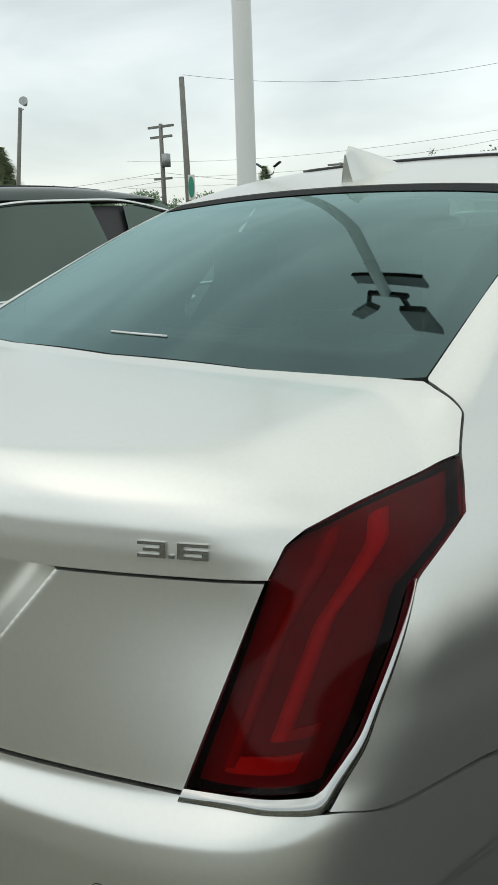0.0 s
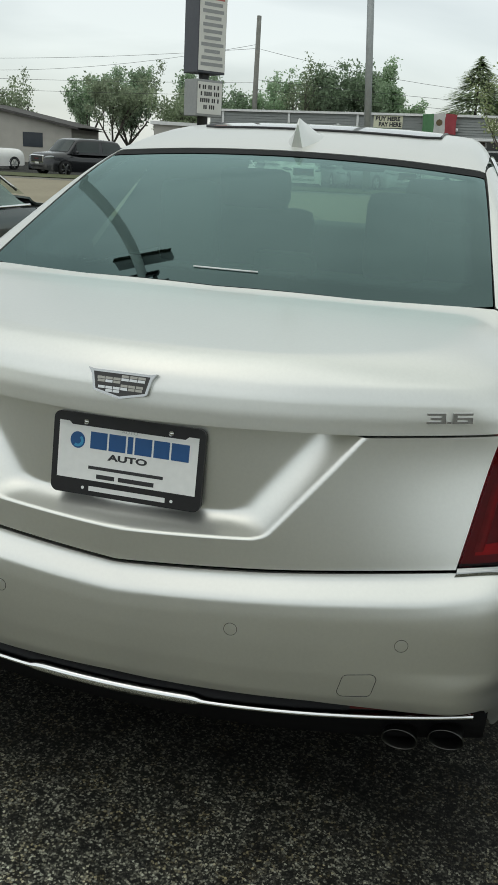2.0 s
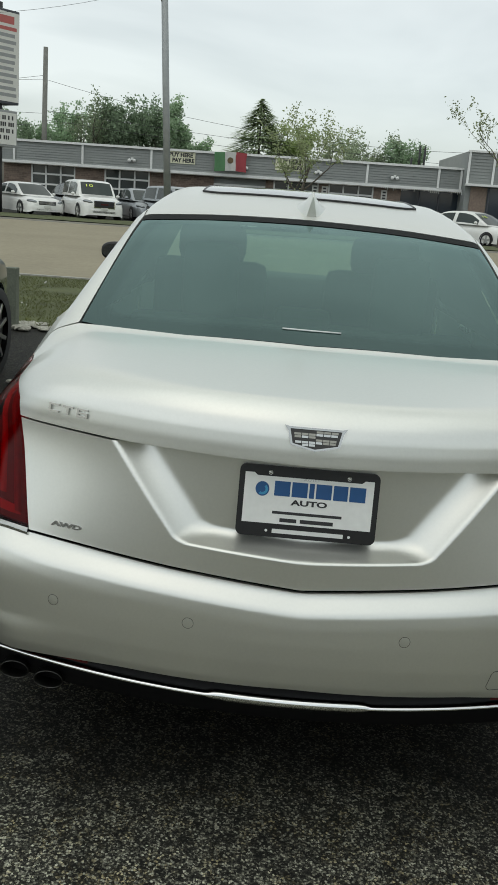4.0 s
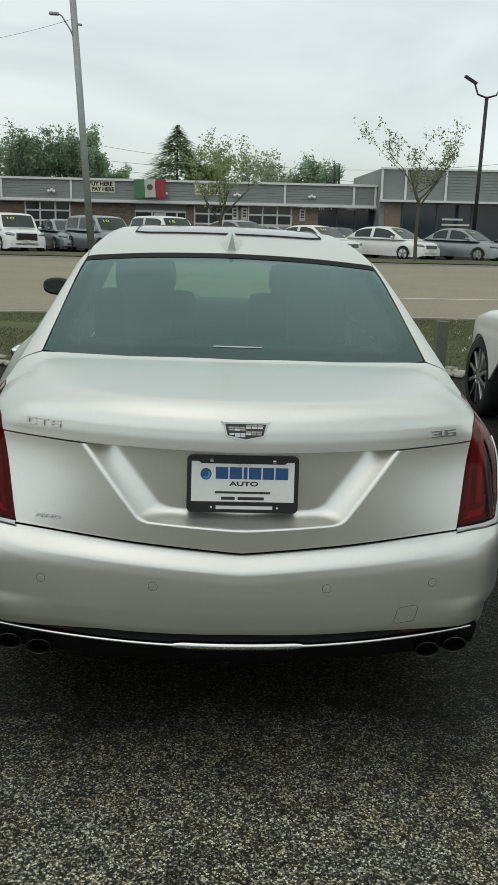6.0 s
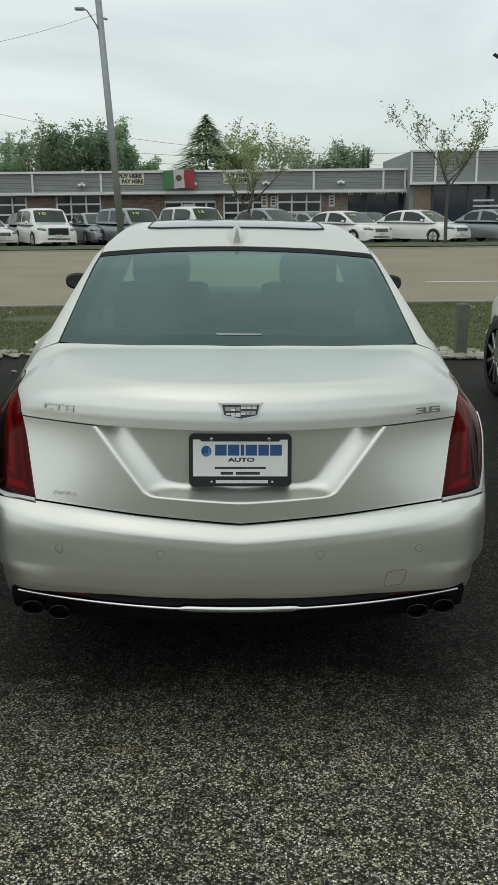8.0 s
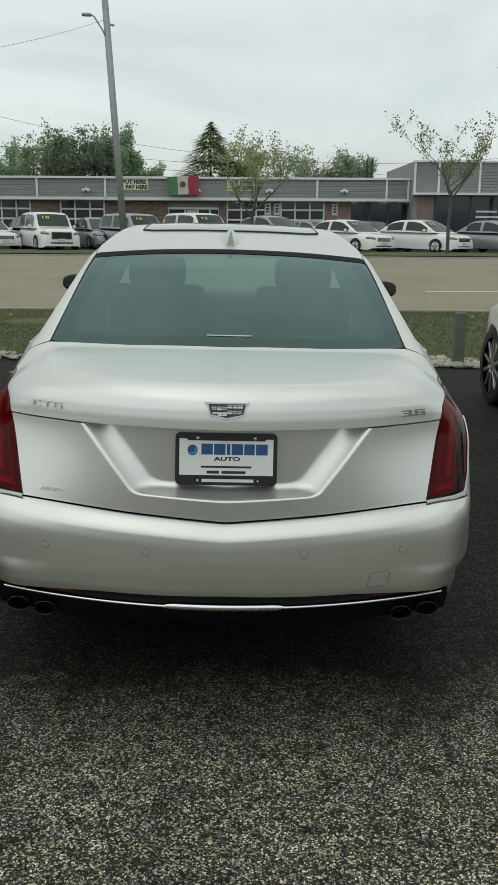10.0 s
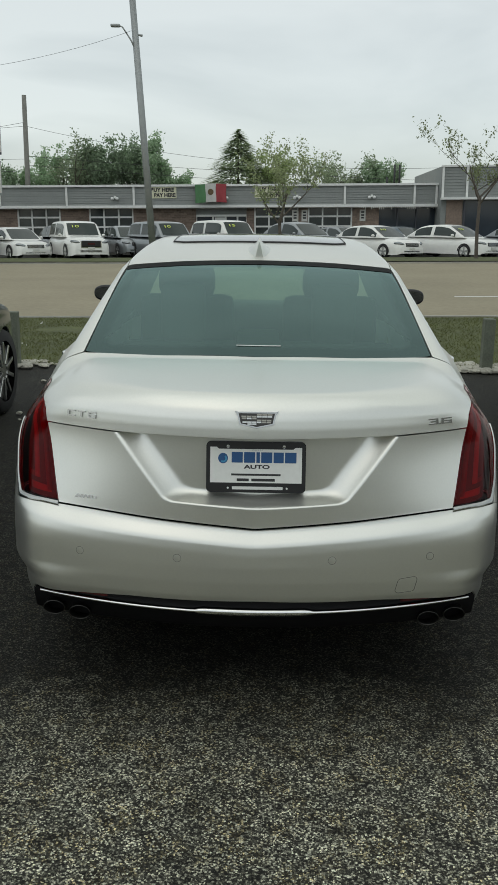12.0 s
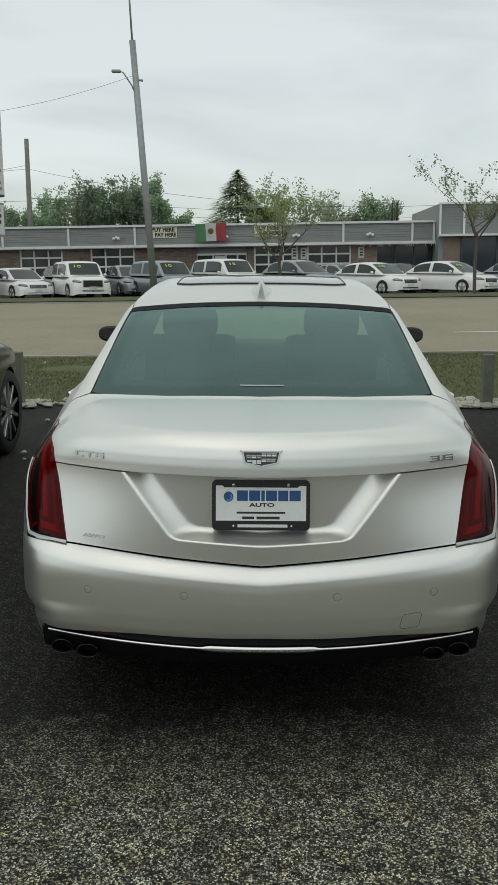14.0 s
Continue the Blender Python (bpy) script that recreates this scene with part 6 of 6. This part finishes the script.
A = [
    ("car", WHITE, "white saloon parked on the far lot", -11.5, 38.9, 38, 4.8, 1.8, 1.45, None),
    ("suv", WHITE, "white boxy sport utility parked facing the road", -8.45, 38.5, 26, 4.7, 1.9, 1.72, "10"),
    ("car", GREY_PAINT, "grey saloon parked behind a white sport utility", -6.75, 42.4, 24, 4.8, 1.8, 1.52, None),
    ("suv", GREY_PAINT, "silver grey crossover parked facing the road", -4.55, 39.6, 36, 4.7, 1.9, 1.70, "10"),
    ("suv", WHITE, "white crossover with a raised roof line", -1.55, 39.9, 34, 4.8, 1.9, 1.75, "15"),
    ("car", GREY_PAINT, "dark grey saloon in the second row", 1.9, 40.2, 36, 4.8, 1.85, 1.66, None),
    ("car", WHITE, "white saloon with a wide grille", 5.45, 39.2, 36, 4.8, 1.84, 1.50, "10"),
    ("car", WHITE, "white saloon parked beside a young tree", 8.95, 39.2, 40, 4.85, 1.84, 1.52, "15"),
    ("car", GREY_PAINT, "silver small saloon parked facing the road", 12.6, 39.4, 40, 4.5, 1.72, 1.52, "16"),
    ("car", BLACK_PAINT, "black saloon at the end of the row", 16.4, 40.0, 36, 4.8, 1.82, 1.48, None),
    ("car", GREY_PAINT, "grey saloon in the second row", 4.4, 44.6, 30, 4.8, 1.8, 1.45, None),
    ("car", BLUE_PAINT, "blue grey saloon in the second row", 7.5, 44.8, 30, 4.8, 1.8, 1.45, None),
    ("car", BLACK_PAINT, "black saloon in the second row", -9.9, 42.3, 30, 4.8, 1.8, 1.56, None),
    ("suv", BLACK_PAINT, "black sport utility by the roadside sign", -14.9, 38.2, -22, 4.75, 1.9, 1.72, None),
    ("suv", BLACK_PAINT, "second black sport utility by the sign", -19.2, 39.0, -26, 4.75, 1.9, 1.75, None),
    ("pickup", WHITE, "white pickup truck by the gabled house", -27.6, 43.6, -18, 5.6, 1.95, 1.90, None),
    ("car", BLUE_PAINT, "dark blue hatchback by the gabled house", -31.6, 42.6, 40, 4.4, 1.8, 1.5, None),
]
for kind, paint, label, x, y, turn, L, W, H, num in A:
    other_car(kind, paint, label, x, y, turn, L, W, H, num)


def neighbour(paint, label, x, y, tall=1.0, long=1.0):
    """A saloon of the same build in another paint, without badges."""
    ob = thing("sedan", label, "car", "cars on the lot", (x, y, 0))
    made, painted = {car: ob}, {}
    for o in car.children_recursive:
        if o.parent not in made or o.name.split(".")[0] in ("license_plate", "emblem", "badge"):
            continue
        c = o.copy()
        scene.collection.objects.link(c)
        c.parent = made[o.parent]
        made[o] = c
        if o.data and o.data.materials[0] is SILVER:
            c.data = o.data.copy()
            c.data.materials[0] = paint
    ob.scale = (1, long, tall)
    return ob


neighbour(DARK_PAINT, "dark green saloon with chrome window trim parked alongside", -3.04, -0.25, 1.03, 1.12)
neighbour(WHITE, "white saloon with alloy wheels parked alongside", 3.25, 0.74)

# ---- trees ----
def grow(start, way, length, radius, depth, rr, segs, tips, spread=0.6, rise=0.12):
    """Tapered limbs that fork; the pieces go to segs, the twig ends to tips."""
    pts, rad, p, d = [start.copy()], [radius], start.copy(), way.normalized()
    n = 4
    for i in range(n):
        d = (d + Vector((rr.uniform(-1, 1), rr.uniform(-1, 1), rr.uniform(-0.6, 0.9))) * 0.16 + Vector((0, 0, rise))).normalized()
        p = p + d * length / n
        pts.append(p.copy())
        rad.append(radius * (1 - 0.5 * (i + 1) / n))
        if depth <= 2:
            tips.append(p.copy())
    segs.append((pts, rad))
    if depth > 0:
        for _ in range(rr.choice((2, 3, 3))):
            k = rr.randint(1, n)
            side = Vector((rr.uniform(-1, 1), rr.uniform(-1, 1), rr.uniform(-0.1, 0.7)))
            grow(pts[k], d * 0.5 + side * spread, length * rr.uniform(0.55, 0.8), rad[k] * 0.62, depth - 1, rr, segs, tips, spread, rise)


def leaf_cloud(points, count, size, jitter, rr):
    """Small pointed leaves scattered about the twig ends."""
    g = np.random.default_rng(rr.randint(0, 10**6))
    c = np.array([tuple(p) for p in points])[g.integers(0, len(points), count)] + g.normal(0, 1, (count, 3)) * (jitter, jitter, jitter * 0.8)
    a = unit(g.normal(0, 1, (count, 3)))
    b = unit(np.cross(a, g.normal(0, 1, (count, 3))))
    s = size * g.uniform(0.6, 1.4, (count, 1))
    vv = np.stack([c - a * s, c + b * s * 0.55, c + a * s, c - b * s * 0.55], 1).reshape(-1, 3)
    return vv.tolist(), np.arange(4 * count).reshape(-1, 4).tolist()


def tree(name, x, y, h, r, seed, leaves, size, jitter, leaf_mat, label, depth=4, trunk=0.35, spread=0.6, group="trees", z=None, half=None, share=1.0):
    rr = random.Random(seed)
    ob = thing(name, label, "tree", group, (x, y, ground_z(x, y) if z is None else z))
    segs, tips = [], []
    base = Vector((0, 0, -0.1))
    top = Vector((rr.uniform(-0.1, 0.1), 0, h * trunk))
    mid = (base + top) / 2 + Vector((rr.uniform(-0.08, 0.08), rr.uniform(-0.08, 0.08), 0))
    segs.append(([base, mid, top], [r, r * 0.85, r * 0.75]))
    for k in range(4):
        a = k * 1.7 + rr.uniform(-0.4, 0.4)
        grow(top - Vector((0, 0, 0.1 * k)), Vector((math.cos(a) * spread, math.sin(a) * spread, 0.9)), h * (1 - trunk) * rr.uniform(0.40, 0.55), r * 0.5, depth - 1, rr, segs, tips, spread)
    # fit the crown to the tree's height and half width
    tall = max(p.z for p in tips)
    wide = sorted(max(abs(p.x), abs(p.y)) for p in tips)[int(0.95 * len(tips))]
    fit = Vector((half / wide if half else 1, half / wide if half else 1, h / tall))
    segs = [([p * fit for p in pts], rad) for pts, rad in segs]
    tips = [p * fit for p in tips]
    vv, ff = [], []
    for pts, rad in segs:
        v, f = tube(pts, rad, 6, False)
        k = len(vv)
        vv += v
        ff += [tuple(i + k for i in g) for g in f]
    link("trunk", vv, ff, BARK, ob, smooth=True)
    held = rr.sample(tips, max(20, int(share * len(tips))))
    v, f = leaf_cloud(held, leaves, size, jitter, rr)
    link("crown", v, f, leaf_mat, ob)
    return ob


tree("young_tree", 0.9, 35.6, 5.25, 0.085, 21, 2600, 0.055, 0.10, YOUNG_LEAF, "young street tree with sparse pale spring leaves", 4, 0.34, 0.95, "street trees", half=1.85)
tree("young_tree", 9.3, 35.4, 6.0, 0.085, 41, 1700, 0.055, 0.10, YOUNG_LEAF, "young street tree nearly bare, with few leaves", 4, 0.42, 0.95, "street trees", half=2.3)

rr = random.Random(12)
woods = [(-40, 84, 9.4, 3.2, 0), (-34, 80, 9.0, 3.0, 0), (-28.5, 82, 8.8, 2.9, 0), (-24.0, 79, 8.2, 2.5, 0), (-20.3, 81, 8.7, 2.3, 0), (-16.9, 79, 9.9, 1.9, 2), (-17.6, 84, 8.6, 2.2, 0), (-14.5, 79, 9.0, 2.1, 0), (-11.7, 81, 9.7, 2.1, 0), (-9.3, 79, 9.4, 1.7, 0), (-7.6, 80, 7.4, 1.3, 0),
         (0.4, 79, 8.4, 2.2, 1), (3.4, 83, 7.4, 2.0, 2), (5.9, 80, 8.2, 2.3, 2), (8.6, 82, 7.9, 2.0, 2), (10.5, 80, 7.3, 1.8, 0), (12.2, 83, 6.5, 1.2, 2)]
for i, (x, y, h, w, k) in enumerate(woods):
    mt, n = ((LEAF_DARK, 9000), (LEAF, 7000), (LEAF_GREY, 1800))[k]
    tree("tree", x, y, h, 0.24, 100 + i, n, 0.13, 0.26, mt, ("tall leafy tree in the wood behind the shops", "tree in fresh yellow-green leaf", "tree just coming into bud with bare grey limbs")[k], 4, 0.22, 0.62, "trees behind the shops", half=w, share=0.6)
# trees to the far left of the lot
for i, (x, y, h, w, k) in enumerate([(-46.6, 79.5, 8.0, 3.7, 2), (-31.6, 71, 8.6, 3.8, 2), (-52, 66, 5.6, 2.6, 0), (-58, 64, 5.2, 2.6, 0), (-64, 61, 5.2, 3, 0), (-72, 58, 5.6, 3, 0), (-85, 50, 6, 3.4, 0), (-25.5, 71, 7.6, 2.6, 2)]):
    mt, n = ((LEAF_DARK, 6000), (LEAF, 4000), (LEAF_GREY, 4200))[k]
    tree("tree", x, y, h, 0.2, 300 + i, n, 0.13, 0.28, mt, ("leafy tree beside the side street", "", "round tree with small grey-green spring leaves")[k], 4, 0.2, 0.75, "trees beside the side street", half=w, share=0.35)


def conifer(x, y, h, w, seed):
    rr = random.Random(seed)
    ob = thing("conifer", "dark pointed spruce standing behind the shops", "tree", "conifers", (x, y, 0))
    tube_part("trunk", [(0, 0, 0), (0, 0, h * 0.97)], [0.22, 0.03], BARK, ob, 7)
    vv, ff = [], []
    for _ in range(5600):
        t = rr.random() ** 0.7
        z = h * (1 - t) + 0.3
        tier = 0.86 + 0.14 * math.sin(z * 5.2)
        rad, a = w * t ** 0.72 * tier * rr.uniform(0.35, 1.0) ** 0.6 + 0.05, rr.uniform(0, 6.28)
        c = Vector((rad * math.cos(a), rad * math.sin(a), z - 0.25 * rad))
        d = Vector((math.cos(a), math.sin(a), -0.25)) * 0.42
        s = Vector((-math.sin(a), math.cos(a), 0)) * 0.13
        k = len(vv)
        vv += [c - d - s, c - d + s, c + d]
        ff.append((k, k + 1, k + 2))
    link("needles", vv, ff, NEEDLE, ob)


conifer(-2.0, 78, 9.7, 7.2, 5)
conifer(-55.0, 66, 6.4, 2.6, 6)
conifer(-58.9, 39.4, 7.3, 3.2, 8)

# ---- the gabled house and odds to the far left ----
house = thing("house", "low pale house with a dark gabled roof", "building", "", (-44.5, 70, 0.0), 8)
box_part("wall", (-9, 9, 0, 8, -0.5, 2.8), PALE_WALL, house)
link("gable", [(-9, 0, 2.8), (9, 0, 2.8), (0, 0, 4.3), (-9, 0.2, 2.8), (9, 0.2, 2.8), (0, 0.2, 4.3)], [(0, 1, 2), (3, 5, 4), (0, 2, 5, 3), (1, 4, 5, 2)], PALE_WALL, house)
link("roof", [(-9.8, -0.6, 2.7), (0, -0.6, 4.45), (9.8, -0.6, 2.7), (-9.8, 8.5, 2.7), (0, 8.5, 4.45), (9.8, 8.5, 2.7), (-9.8, -0.6, 2.5), (0, -0.6, 4.25), (9.8, -0.6, 2.5), (-9.8, 8.5, 2.5), (0, 8.5, 4.25), (9.8, 8.5, 2.5)], [(0, 1, 4, 3), (1, 2, 5, 4), (6, 9, 10, 7), (7, 10, 11, 8), (0, 6, 7, 1), (1, 7, 8, 2)], ROOFING, house)
for x in (-5.0, 1.5, 5.5):
    box_part("window", (x - 0.9, x + 0.9, -0.04, 0.0, 0.9, 2.1), SHOP_GLASS, house)
shed = thing("flat_building", "long low pale building beside the sign", "building", "", (-22.5, 52, 0), 10)
box_part("wall", (2.0, 5.5, 0, 6, -0.5, 2.8), PALE_WALL, shed)
box_part("roof_edge", (1.8, 5.7, -0.2, 6, 2.8, 3.0), TRIM_WHITE, shed)
for x, y, z, mt, nm in ((-12.4, 16.0, 1.80, BALLOON_ORANGE, "orange"), (-12.9, 16.0, 1.74, BALLOON_YELLOW, "yellow"), (-11.7, 16.0, 1.62, BALLOON_PINK, "pink"), (-11.0, 16.0, 1.75, BALLOON_ORANGE, "orange"), (-13.7, 16.0, 1.80, BALLOON_ORANGE, "orange")):
    bl = thing("balloon", nm + " balloon tied to a parked car", "balloon", "balloons", (x, y, 0))
    bm = bmesh.new()
    bmesh.ops.create_uvsphere(bm, u_segments=18, v_segments=12, radius=0.15)
    for q in bm.verts:
        q.co = Vector((q.co.x, q.co.y, z + q.co.z * (1.12 if q.co.z > 0 else 1.28)))
    part("balloon_skin", bm, mt, bl, smooth=True)
    tube_part("string", [(0, 0, z - 0.18), (0.03, 0.02, z * 0.5), (0, 0, 0.0)], [0.004, 0.004, 0.004], INK_WHITE, bl, 4)
